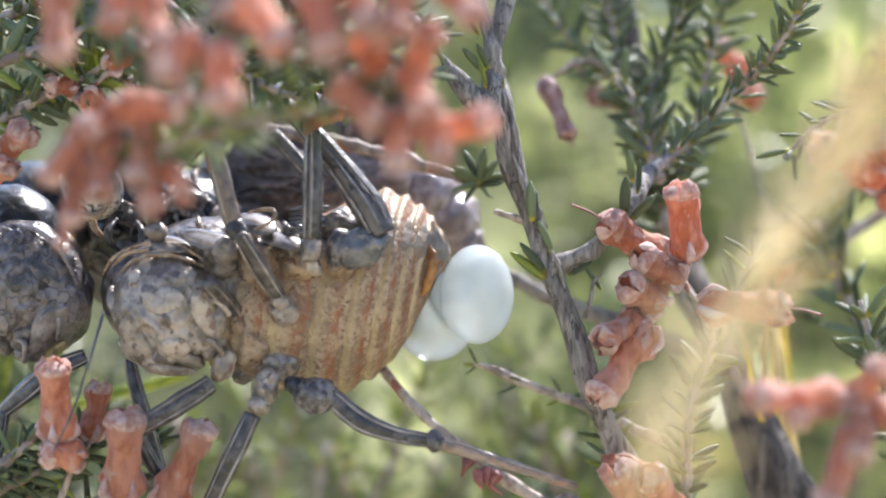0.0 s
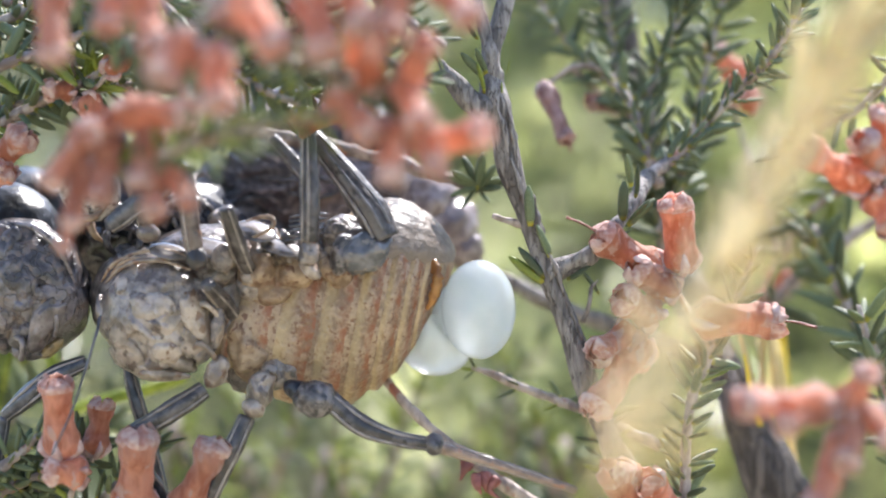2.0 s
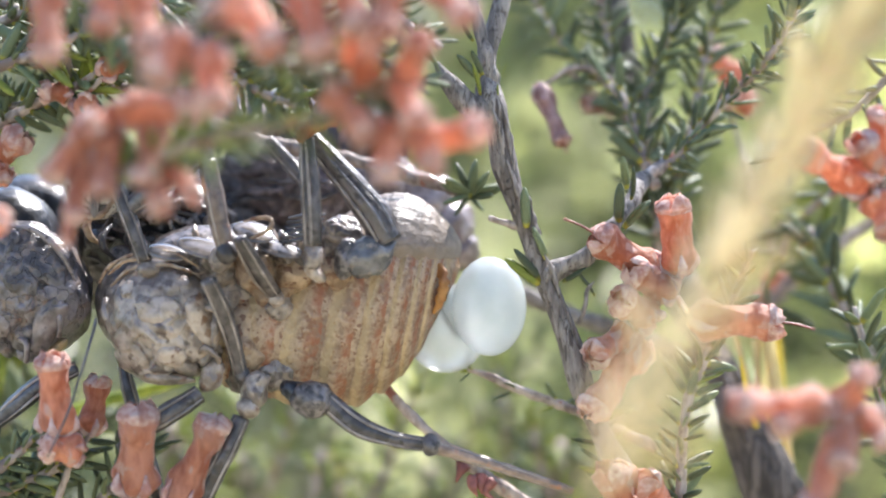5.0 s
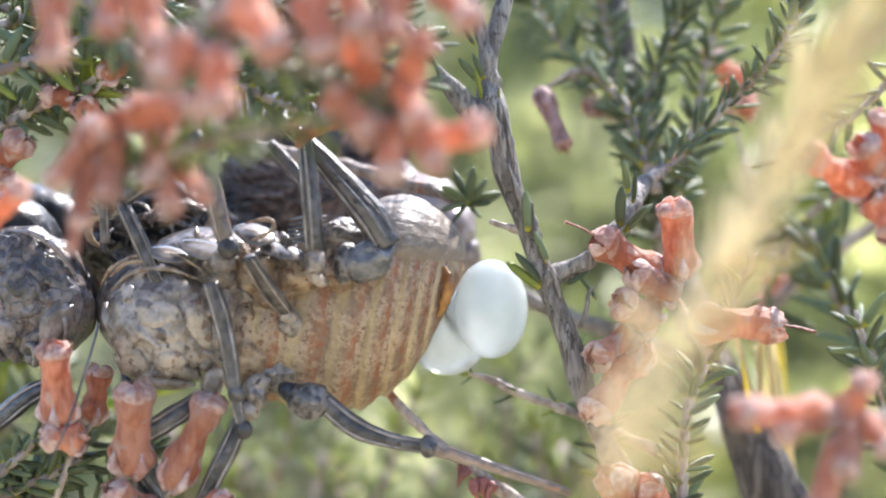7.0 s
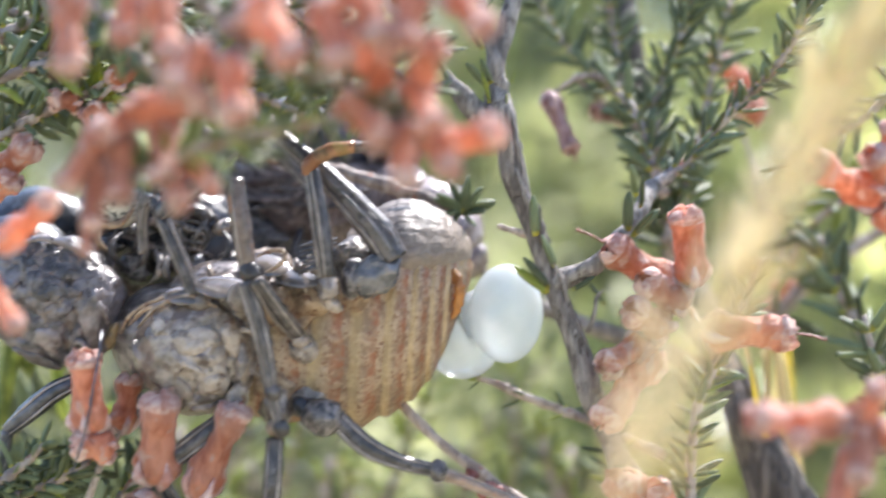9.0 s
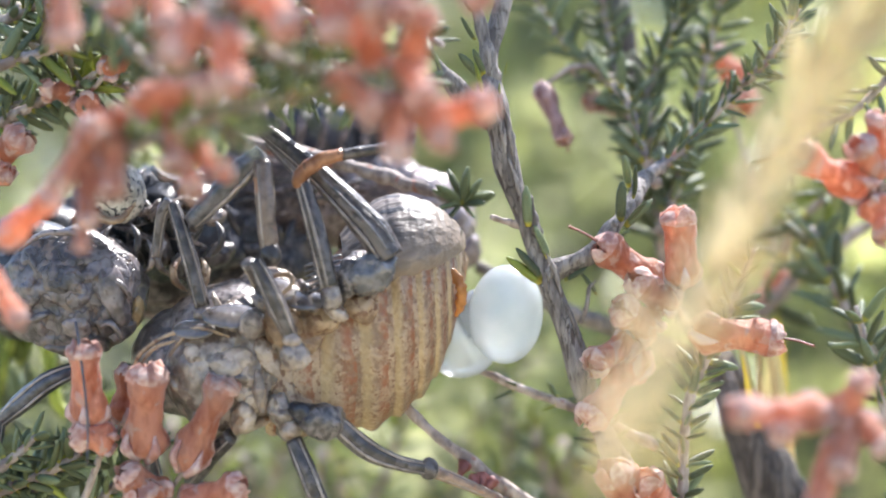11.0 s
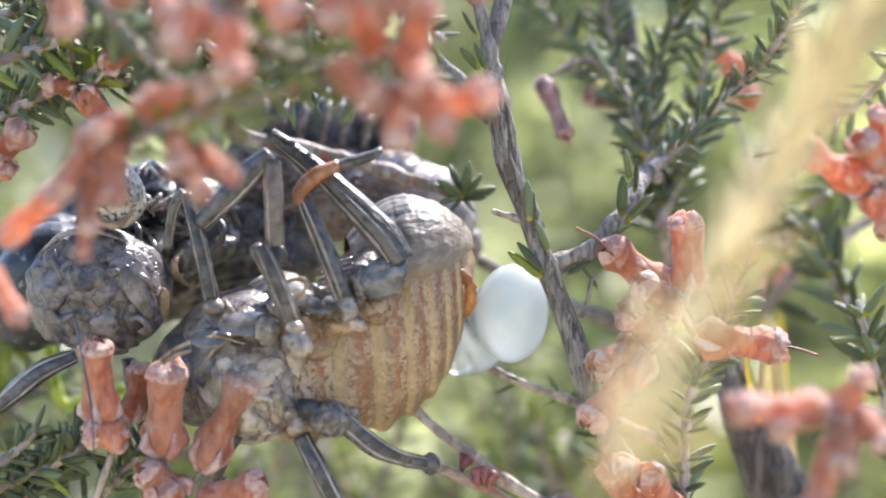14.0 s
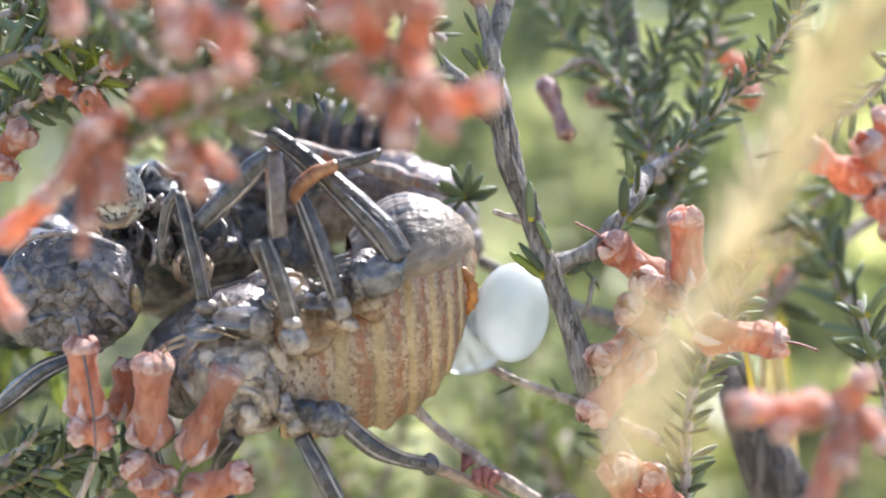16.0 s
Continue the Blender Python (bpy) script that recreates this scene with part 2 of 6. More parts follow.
SUNLIT_LEAVES = surface("pale_sunlit_leaves", (0.44, 0.48, 0.13), (0.74, 0.73, 0.34), 55, 0.3, 0.0, thin=0.55)
YELLOW = surface("yellow_dry_blade", (0.60, 0.46, 0.04), (0.80, 0.66, 0.12), 500, 0.5, 0.2, thin=0.3)

PEARL = bpy.data.materials.new("pearl_white_jelly")
PEARL.use_nodes = True
_n, _l = PEARL.node_tree.nodes, PEARL.node_tree.links.new
_b = _n["Principled BSDF"]
_co = _n.new("ShaderNodeTexCoord")
_cloud = _n.new("ShaderNodeTexNoise")
_cloud.inputs["Scale"].default_value, _cloud.inputs["Detail"].default_value = 210, 7
_l(_co.outputs["Object"], _cloud.inputs["Vector"])
_mix = _n.new("ShaderNodeMixRGB")
_mix.inputs[1].default_value, _mix.inputs[2].default_value = (0.62, 0.69, 0.71, 1), (0.94, 0.95, 0.94, 1)
_l(_cloud.outputs["Fac"], _mix.inputs[0])
_l(_mix.outputs[0], _b.inputs["Base Color"])
_b.inputs["Roughness"].default_value = 0.22
_b.inputs["Transmission Weight"].default_value = 0.55
_b.inputs["IOR"].default_value = 1.36
_b.inputs["Subsurface Weight"].default_value = 1.0
_b.inputs["Subsurface Radius"].default_value = (1.0, 1.0, 1.0)
_b.inputs["Subsurface Scale"].default_value = 0.007
_bump = _n.new("ShaderNodeBump")
_bump.inputs["Strength"].default_value, _bump.inputs["Distance"].default_value = 0.25, 0.0004
_l(_cloud.outputs["Fac"], _bump.inputs["Height"])
_l(_bump.outputs[0], _b.inputs["Normal"])
_through = _n.new("ShaderNodeBsdfTranslucent")
_l(_mix.outputs[0], _through.inputs["Color"])
_both = _n.new("ShaderNodeMixShader")
_both.inputs[0].default_value = 0.28
_l(_b.outputs[0], _both.inputs[1])
_l(_through.outputs[0], _both.inputs[2])
_l(_both.outputs[0], _n["Material Output"].inputs["Surface"])
_b.inputs["Coat Weight"].default_value = 0.5
_b.inputs["Coat Roughness"].default_value = 0.08

# ---- building blocks ----
ORIGIN = {}


def V(p):
    return Vector(p) * 0.001 + CENTRE


def root(name, at, label, category, group="", kind=""):
    ob = new(name)
    ob.empty_display_size = 0.004
    ORIGIN[ob] = V(at)
    ob.location = ORIGIN[ob]
    return tagged(ob, label, category, group, kind)


def part(name, bm, material, parent, label="", at=None, smooth=True):
    """Link a bmesh, built in world metres, as one mesh under its parent, with its origin at the point at (millimetres)."""
    origin = V(at) if at is not None else ORIGIN[parent].copy()
    bmesh.ops.recalc_face_normals(bm, faces=bm.faces)
    bmesh.ops.translate(bm, verts=bm.verts, vec=-origin)
    me = bpy.data.meshes.new(name)
    bm.to_mesh(me)
    bm.free()
    if smooth:
        me.polygons.foreach_set("use_smooth", [True] * len(me.polygons))
    me.materials.append(material)
    ob = new(name, me)
    ORIGIN[ob] = origin
    ob.parent = parent
    ob.location = origin - ORIGIN[parent]
    return tagged(ob, label)


def path(points, steps):
    """A smooth run of points through the given ones (Catmull-Rom)."""
    pts = [Vector(p) for p in points]
    pts = [pts[0] * 2 - pts[1]] + pts + [pts[-1] * 2 - pts[-2]]
    out = []
    for i in range(1, len(pts) - 2):
        a, b, c, d = pts[i - 1:i + 3]
        for k in range(steps):
            t = k / steps
            out.append(0.5 * ((2 * b) + (c - a) * t + (2 * a - 5 * b + 4 * c - d) * t * t + (3 * b - a - 3 * c + d) * t ** 3))
    out.append(pts[-2])
    return out


def spread(values, count):
    """Stretch a short list of numbers over count places."""
    n = len(values) - 1
    out = []
    for i in range(count):
        f = i / (count - 1) * n
        k = min(int(f), n - 1)
        out.append(values[k] + (values[k + 1] - values[k]) * (f - k))
    return out


def tube(points, radii, sides=10, steps=6, rough=0.0, flat=1.0, bm=None, seed=0.0, close=True, ribs=0.0):
    """A tapering limb along points (millimetres); rough: uneven by that share of the radius; flat: thickness across the view."""
    bm = bm or bmesh.new()
    line = path(points, steps)
    rad = spread(list(radii), len(line))
    rings = []
    normal = None
    for i, c in enumerate(line):
        t = (line[min(i + 1, len(line) - 1)] - line[max(i - 1, 0)]).normalized()
        if normal is None:
            normal = t.cross(Vector((0, 1, 0)))
            if normal.length < 0.1:
                normal = t.cross(Vector((1, 0, 0)))
        normal = (normal - t * normal.dot(t)).normalized()
        side = t.cross(normal)
        ring = []
        for k in range(sides):
            a = k / sides * math.tau
            r = rad[i]
            r *= 1 + ribs * math.cos(4 * a)
            d = normal * math.cos(a) + side * math.sin(a) * flat
            if rough:
                r *= 1 + rough * noise.noise((c + d * r) * (0.55 / max(rad[0], 0.3)) + Vector((seed, 0, 0))) * 1.6
            ring.append(bm.verts.new(V(c + d * r)))
        rings.append(ring)
    for a, b in zip(rings, rings[1:]):
        for k in range(sides):
            bm.faces.new((a[k], a[(k + 1) % sides], b[(k + 1) % sides], b[k]))
    if close:
        bm.faces.new(rings[0][::-1])
        bm.faces.new(rings[-1])
    return bm


def blob(at, radii, rough=0.12, grain=0.35, detail=3, turn=(0, 0, 0), bm=None, seed=0.0, ribs=0.0, rib_step=1.0, crease=0.0):
    """A lumpy ellipsoid round at (millimetres)."""
    bm = bm or bmesh.new()
    made = bmesh.ops.create_icosphere(bm, subdivisions=detail, radius=1.0)["verts"]
    spin = Euler([radians(a) for a in turn]).to_matrix()
    for v in made:
        p = Vector((v.co.x * radii[0], v.co.y * radii[1], v.co.z * radii[2]))
        q = p * grain + Vector((seed, seed * 0.7, 0))
        s = 1 + rough * noise.fractal(q, 1.0, 2.0, 3)
        s += 0.35 * rough * (0.5 - abs(noise.noise(q * 5.0)))
        s -= crease * max(0.0, 1 - 5 * abs(noise.noise(q * 1.7 + Vector((9, 4, 2)))))
        if ribs:
            s += ribs * abs(math.sin(p.x / rib_step * math.pi)) ** 0.5
        v.co = V(Vector(at) + spin @ (p * s))
    return bm


def melt(ob, voxel, rounds):
    """Fuse the lumps of a mesh into one soft skin."""
    fuse = ob.modifiers.new("fuse", "REMESH")
    fuse.mode, fuse.voxel_size, fuse.use_smooth_shade = "VOXEL", voxel * 0.001, True
    soft = ob.modifiers.new("soften", "SMOOTH")
    soft.factor, soft.iterations = 0.5, rounds
    return ob


def wrinkles(parent, at, radii, count, mats, seed, reach=1.0, thick=0.28, turn=0.0, name="wrinkle"):
    """Curved folds of skin laid over the lens side of an ellipsoid round at."""
    rnd = random.Random(seed)
    for k in range(count):
        a, b = rnd.uniform(0, math.tau), rnd.uniform(0.15, 1.15) * reach
        way = rnd.uniform(0, math.tau)
        bend = rnd.uniform(-0.5, 0.5)
        pts = []
        for i in range(4):
            u = b * math.cos(a) + (i - 1.5) * 0.2 * math.cos(way + bend * i)
            w = b * math.sin(a) + (i - 1.5) * 0.2 * math.sin(way + bend * i)
            r = min(0.97, math.hypot(u, w))
            h = math.hypot(u, w) or 1.0
            u, w = u / h * r, w / h * r
            d = -math.sqrt(max(0.0, 1 - r * r))
            c, q = math.cos(turn), math.sin(turn)
            x, z = u * radii[0], w * radii[2]
            pts.append(Vector(at) + Vector((x * c - z * q, d * radii[1] * 0.985, x * q + z * c)))
        t = thick * rnd.uniform(0.5, 1.2)
        part(name, tube(pts, [t * 0.4, t, t * 0.9, t * 0.3], 7, 5, 0.3, 0.8, seed=k), mats[k % len(mats)], parent)


# ---- needle leaves ----
def leaf_mesh(name, bend, width, material):
    bm = bmesh.new()
    rings = []
    for i in range(6):
        f = i / 5
        r = width * (0.55, 0.95, 1.0, 1.0, 0.85, 0.3)[i]
        cx = bend * math.sin(f * math.pi * 0.5) * f
        ring = []
        for k in range(6):
            a = k / 6 * math.tau
            groove = 0.55 if k == 4 else 1.0
            ring.append(bm.verts.new((cx + r * 0.62 * math.sin(a) * groove, r * math.cos(a), f)))
        rings.append(ring)
    for a, b in zip(rings, rings[1:]):
        for k in range(6):
            bm.faces.new((a[k], a[(k + 1) % 6], b[(k + 1) % 6], b[k]))
    bm.faces.new(rings[0][::-1])
    bm.faces.new(rings[-1])
    me = bpy.data.meshes.new(name)
    bm.to_mesh(me)
    bm.free()
    me.polygons.foreach_set("use_smooth", [True] * len(me.polygons))
    me.materials.append(material)
    return me


LEAVES = [leaf_mesh("leaf", b, w, LEAF) for b, w in ((0.12, 0.12), (-0.15, 0.13), (0.25, 0.115))]
BROAD = [leaf_mesh("leaf", b, w, LEAF) for b, w in ((0.1, 0.17), (-0.12, 0.18))]
YOUNG_LIT = [leaf_mesh("leaf", b, w, PALE_LEAF) for b, w in ((0.15, 0.1), (-0.2, 0.12))]


def leaf_at(parent, base, way, length, meshes=None, roll=None):
    """One needle leaf of that length (millimetres) growing from base along way."""
    way = Vector(way).normalized()
    ob = new("leaf", random.choice(meshes or LEAVES))
    q = way.to_track_quat("Z", "Y").to_matrix().to_4x4()
    spin = random.uniform(0, math.tau) if roll is None else radians(roll)
    s = length * 0.001
    ob.parent = parent
    ob.matrix_basis = Matrix.Translation(V(base) - ORIGIN[parent]) @ q @ Matrix.Rotation(spin, 4, "Z") @ Matrix.Diagonal((s, s * random.uniform(0.85, 1.15), s, 1))
    return ob


def sprig(points, radii, length, gap, label, start=0.0, whorl=4, lean=50, material=None, young_lit=0.0, category="twig", name="leafy_twig",
          steps=8, skip=0.1, group="leafy heath twigs", rough=0.25):
    """A twig along points with whorls of needle leaves, from the share start of its length on."""
    thing = root(name, points[0], label, category, group)
    stem = part("stem", tube(points, radii, 8, steps, rough, seed=points[0][0]), material or TWIG, thing)
    line = path(points, 40)
    total = 0.0
    mark = 0.0
    full = sum((b - a).length for a, b in zip(line, line[1:]))
    turn = random.uniform(0, 1)
    for a, b in zip(line, line[1:]):
        total += (b - a).length
        if total < start * full or total < mark:
            continue
        mark = total + gap * random.uniform(0.6, 0.95)
        t = (b - a).normalized()
        side = t.cross(Vector((0, 1, 0))).normalized()
        up = side.cross(t)
        turn += 0.5
        for k in range(whorl):
            if random.random() < skip:
                continue
            ang = (k + turn + random.uniform(-0.15, 0.15)) / whorl * math.tau
            out = side * math.cos(ang) + up * math.sin(ang)
            lean_now = radians(lean + random.uniform(-16, 16))
            way = t * math.cos(lean_now) + out * math.sin(lean_now)
            share = total / full
            r = spread(list(radii), 101)[int(share * 100)] * 0.8
            leaf_at(stem, a + out * r, way, length * random.uniform(0.75, 1.2), YOUNG_LIT if random.random() < young_lit else None)
    return thing


# ---- tubular heath flowers ----
def flower(cluster, base, tip, wide, style=0.0, droop=0.0, skin=None):
    """A coral tube from base to tip with four pale flared lobes, a pink calyx and, where style is given, a long red style."""
    a, b = Vector(base), Vector(tip)
    t = (b - a).normalized()
    length = (b - a).length
    bendy = Vector((0, 0, -droop))
    mid = a.lerp(b, 0.5) + bendy
    r = wide * 0.5
    prof = [0.55, 0.98, 1.1, 1.04, 0.9, 0.82, 0.8, 0.88, 1.0, 0.98]
    line = path([a, mid, b], 9)
    bm = tube([line[0], line[4], line[9], line[14], line[18]], [r * p for p in prof], 16, 6, 0.22, seed=a.x, ribs=0.06)
    corolla = part("corolla", bm, skin or COROLLA, cluster, at=base)
    side = t.cross(Vector((0.3, 0.9, 0.2))).normalized()
    up = side.cross(t)
    spin = random.uniform(0, math.tau)
    for k in range(4):
        ang = spin + k * math.tau / 4
        out = side * math.cos(ang) + up * math.sin(ang)
        along = t.cross(out)
        lb = bmesh.new()
        grid = []
        size = r * random.uniform(0.7, 1.1)
        curl = random.uniform(-0.8, -0.25)
        for i in range(6):
            f = i / 5
            row = []
            for j in range(7):
                w = (j - 3) / 3
                half = r * 0.78 * math.sqrt(max(0.02, 1 - 0.93 * f * f))
                bow = r * (1.0 + 0.14 * math.sin(f * math.pi) + curl * f * f)
                c = b + out * bow + t * size * (f - 0.25) + along * (w * half) - out * (w * w * half * half / (2.3 * r))
                c = c + (t * 0.55 + out * 0.45) * noise.noise(c * 1.3) * (0.2 + f)
                row.append(c)
            grid.append(row)
        for off in (0.0, 0.13):
            vs = [[lb.verts.new(V(c - out * off)) for c in row] for row in grid]
            for i in range(5):
                for j in range(6):
                    lb.faces.new((vs[i][j], vs[i][j + 1], vs[i + 1][j + 1], vs[i + 1][j]))
        part("lobe", lb, LOBE, corolla, at=base)
    for k in range(4):
        ang = spin + 0.4 + k * math.tau / 4
        out = side * math.cos(ang) + up * math.sin(ang)
        sp = tube([a - t * 0.3 + out * r * 0.35, a + t * length * 0.14 + out * r * 1.08, a + t * length * 0.32 + out * r * 1.0],
                  [r * 0.26, r * 0.3, r * 0.06], 6, 4, 0.1, bm=None, seed=k)
        part("sepal", sp, CALYX, corolla, at=base)
    if style:
        end = b + t * style + Vector((0, 0, -0.1 * style))
        part("style", tube([b - t * 1.5, b + t * style * 0.5, end, end + t * 0.35], [0.16, 0.14, 0.14, 0.3], 6, 4), STYLE, corolla, at=base)
    return corolla


def cluster_of(at, flowers, label, stalk=None, name="flower_cluster", skin=None):
    """Flowers on one stalk that sway together; a flower is base, tip, width and maybe style."""
    thing = root(name, at, label, "flowers", "heath flower clusters")
    for f in flowers:
        flower(thing, *f, skin=skin)
        part("pedicel", tube([at, Vector(at).lerp(Vector(f[0]), 0.6) + Vector((0, 0.4, -0.3)), f[0]], [0.4, 0.3, 0.35], 6, 4), TWIG, thing)
    if stalk:
        part("stalk", tube(stalk, [0.6, 0.5, 0.45], 8, 6, 0.2), TWIG, thing)
    return thing

# ---- ground and far shrubs ----
def ground_sheet():
    n = 70
    verts, faces = [], []
    for i in range(n + 1):
        for j in range(n + 1):
            u, v = (i / n - 0.5) * 2, (j / n - 0.5) * 2
            x, y = 400 * u * abs(u) ** 2.2, 400 * v * abs(v) ** 2.2
            far = min(1.0, math.hypot(x, y) / 30)
            verts.append((x, y, 0.03 * noise.noise(Vector((x * 2, y * 2, 0))) * (1 - far) - 0.015 + 3 * far * noise.noise(Vector((x / 90, y / 90, 3)))))
    for i in range(n):
        for j in range(n):
            a = i * (n + 1) + j
            faces.append((a, a + n + 1, a + n + 2, a + 1))
    me = bpy.data.meshes.new("ground")
    me.from_pydata(verts, [], faces)
    me.polygons.foreach_set("use_smooth", [True] * len(faces))
    me.materials.append(SOIL)
    tagged(new("ground", me), "dry sandy heath soil with low green growth", "ground", kind="structure")


def far_bush(x, y, height, spread_m, material, leaves, size, label, seed):
    """A bush beyond the focus: bare stems and a loose crown of small folded leaves in clumps."""
    rnd = random.Random(seed)
    thing = new("bush")
    thing.location = (x, y, 0)
    ORIGIN[thing] = Vector((x, y, 0))
    tagged(thing, label, "bush", "bushes behind")
    base = (Vector((x, y, -0.02)) - CENTRE) * 1000
    tips = []
    for k in range(7):
        top = base + Vector((rnd.uniform(-1, 1) * spread_m * 620, rnd.uniform(-1, 1) * spread_m * 620, height * 1000 * rnd.uniform(0.6, 0.95)))
        midp = base.lerp(top, 0.5) + Vector((rnd.uniform(-90, 90) * spread_m, rnd.uniform(-90, 90) * spread_m, 20))
        thick = height * 6
        part("stem", tube([base, midp, top], [thick, thick * 0.6, thick * 0.2], 6, 5, 0.2, seed=k), OLD_BARK, thing)
        tips += [base.lerp(midp, f) for f in (0.4, 0.8)] + [midp.lerp(top, f) for f in (0.3, 0.6, 1.0)]
    clumps = []
    for k in range(42):
        t = rnd.choice(tips) * 0.001 + CENTRE
        clumps.append((t + Vector((rnd.gauss(0, 0.3) * spread_m, rnd.gauss(0, 0.3) * spread_m, rnd.gauss(0, 0.12) * height)), rnd.uniform(0.04, 0.12) * spread_m))
    def foliage(name, mtl, count, scale):
        verts, faces = [], []
        for i in range(count):
            c, r = rnd.choice(clumps)
            p = c + Vector((rnd.gauss(0, r), rnd.gauss(0, r), rnd.gauss(0, r * 0.9)))
            if p.z < 0.01:
                p.z = 0.01 + rnd.random() * 0.05
            d = Vector((rnd.gauss(0, 1), rnd.gauss(0, 1), rnd.gauss(0.5, 0.8))).normalized()
            s = d.cross(Vector((rnd.gauss(0, 1), rnd.gauss(0, 1), rnd.gauss(0, 1)))).normalized()
            n = d.cross(s)
            ln, wd = size * scale * rnd.uniform(0.6, 1.5), size * scale * 0.22
            b = len(verts)
            verts += [tuple(p - Vector((x, y, 0))) for p in (p, p + d * ln * 0.5 + s * wd + n * wd * 0.5, p + d * ln, p + d * ln * 0.5 - s * wd + n * wd * 0.5)]
            faces += [(b, b + 1, b + 2), (b, b + 2, b + 3)]
        me = bpy.data.meshes.new(name)
        me.from_pydata(verts, [], faces)
        me.materials.append(mtl)
        ob = tagged(new(name, me), kind="stuff")
        ob.parent = thing

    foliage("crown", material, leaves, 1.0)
    # Scattered brighter leaves; the sun on them is in their colour.
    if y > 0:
        foliage("new_growth", SUNLIT_LEAVES, leaves // 10, 1.5)
    return thing


ground_sheet()
_r = random.Random(5)
BUSHES = [(0.155, 0.36, 0.43, 0.075), (0.07, 0.7, 0.6, 0.16), (-0.17, 0.34, 0.44, 0.14), (0.03, 0.46, 0.38, 0.13), (0.15, 0.30, 0.44, 0.12), (0.1, 0.56, 0.5, 0.16), (-0.1, 0.58, 0.52, 0.17), (0.26, 0.5, 0.58, 0.18), (-0.3, 0.52, 0.55, 0.18), (0.0, 0.24, 0.30, 0.10), (-0.105, 0.26, 0.345, 0.045), (0.12, 1.05, 0.95, 0.3), (-0.42, 0.75, 0.6, 0.30), (0.05, 0.85, 0.62, 0.28), (0.45, 0.8, 0.66, 0.3), (-0.2, 1.35, 0.85, 0.42), (0.35, 1.4, 0.9, 0.42),
          (-0.8, 1.5, 0.8, 0.45), (0.9, 1.6, 0.8, 0.5), (0.05, 2.0, 1.0, 0.5), (-0.6, 2.3, 1.15, 0.6), (0.65, 2.4, 1.2, 0.6),
          (-1.4, 3.0, 1.3, 0.8), (-0.3, 3.1, 1.2, 0.8), (0.8, 3.2, 1.3, 0.8), (1.8, 3.1, 1.3, 0.8), (-0.045, 0.32, 0.315, 0.08)]
for _i, (_x, _y, _h, _s) in enumerate(BUSHES):
    # Crowns picked by place: pale copies for sunlit bushes, dark ones for shaded.
    far_bush(_x, _y, _h, _s, SUNLIT_LEAVES if _i == 0 else PALE_BUSH if _i in (3, 6, 9, 26) else BUSH_DARK if _i == 10 or _x < -0.15 and _y < 0.9 else BUSH_LEAF if _i % 3 else BUSH_GREY, 2600 if _y < 0.6 else 4200, 0.010 if _y < 0.6 else 0.018 if _y < 1 else 0.03,
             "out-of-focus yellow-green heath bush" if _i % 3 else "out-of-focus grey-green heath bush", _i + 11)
for _i in range(16):
    _a = _i / 16 * math.tau
    if not 0.9 < _a < 2.3:
        far_bush(3.6 * math.cos(_a), 3.6 * math.sin(_a), _r.uniform(0.7, 1.2), 0.8, BUSH_LEAF, 2500, 0.04, "yellow-green heath bush on open ground", _i + 60)


# ---- the shrub's woody stems ----
def woody(points, radii, material, label, rough=0.3, sides=14, name="branch", category="branch"):
    thing = root(name, points[0], label, category, "woody stems of the shrub")
    part("stem", tube(points, radii, sides, 8, rough, seed=points[0][2]), material, thing)
    return thing


FOOT = (95, 45, -352)
trunk = woody([FOOT, (72, 46, -200), (60, 45, -80), (52.32, 28, -42.7), (47.81, 25, -34.07), (44.8, 25, -27.56), (42.86, 28, -21.31), (38.97, 38, -10.17), (35.91, 44, -0.79), (33.41, 45, 9.73), (30.78, 45, 21.13),
               (28.41, 45, 30.78), (26.49, 46, 40.57), (24.47, 48, 53.28)],
              [7, 6, 5.0, 4.1, 3.9, 3.7, 3.1, 2.6, 2.5, 2.6, 2.5, 2.4, 2.2, 1.6], OLD_BARK, "thick dark-barked trunk of the heath shrub", 0.25, name="trunk", category="trunk")

for _k in range(8):
    _h = -14.0 - 5.0 * _k
    _c = 38.4 + 2.35 * _k + ((_k * 2) % 5 - 2) * 0.9
    part("bark_ridge", tube([(_c, 22.0, _h), (_c - 1.6, 21.6, _h + 4), (_c - 3.6, 22.4, _h + 9)], [0.2, 0.7, 0.2], 6, 6, 0.4, seed=_k), OLD_BARK, trunk, "raised ridge of bark")
main_branch = root("main_branch", (70, 30, -150), "grey branch with cracked bark and short side stubs", "branch", "woody stems of the shrub")
stem_main = part("stem", tube([(70, 44, -150), (52, 20, -90), (28.3, 6, -39.06), (22.27, 2, -25.82), (18.92, 0, -18.26), (16.87, 0, -11.66), (15.11, 0, -7.26), (13.42, 0, -3.23), (11.95, 0, 0.81), (10.41, 0, 5.21), (8.95, 0, 10.34), (7.99, 0, 14.74),
                             (7.04, 0, 18.41), (6.48, 1, 22.17), (6.51, 2, 25.97), (7.73, 3, 30.54), (9.03, 4, 35.89), (10.61, 6, 45.23)],
                            [4, 3, 2.0, 1.6, 1.4, 1.3, 1.3, 1.5, 1.4, 1.45, 1.5, 1.6, 1.9, 1.5, 1.35, 1.25, 1.15, 0.9], 16, 9, 0.28), BARK, main_branch)
part("side_stub", tube([(7.04, 0, 17.67), (4.45, -1, 19.06), (2.26, -1, 20.52), (0.88, -1, 22.56), (-0.29, -1, 24.32)], [2.0, 1.6, 1.35, 0.9, 0.35], 12, 8, 0.4), BARK, main_branch)
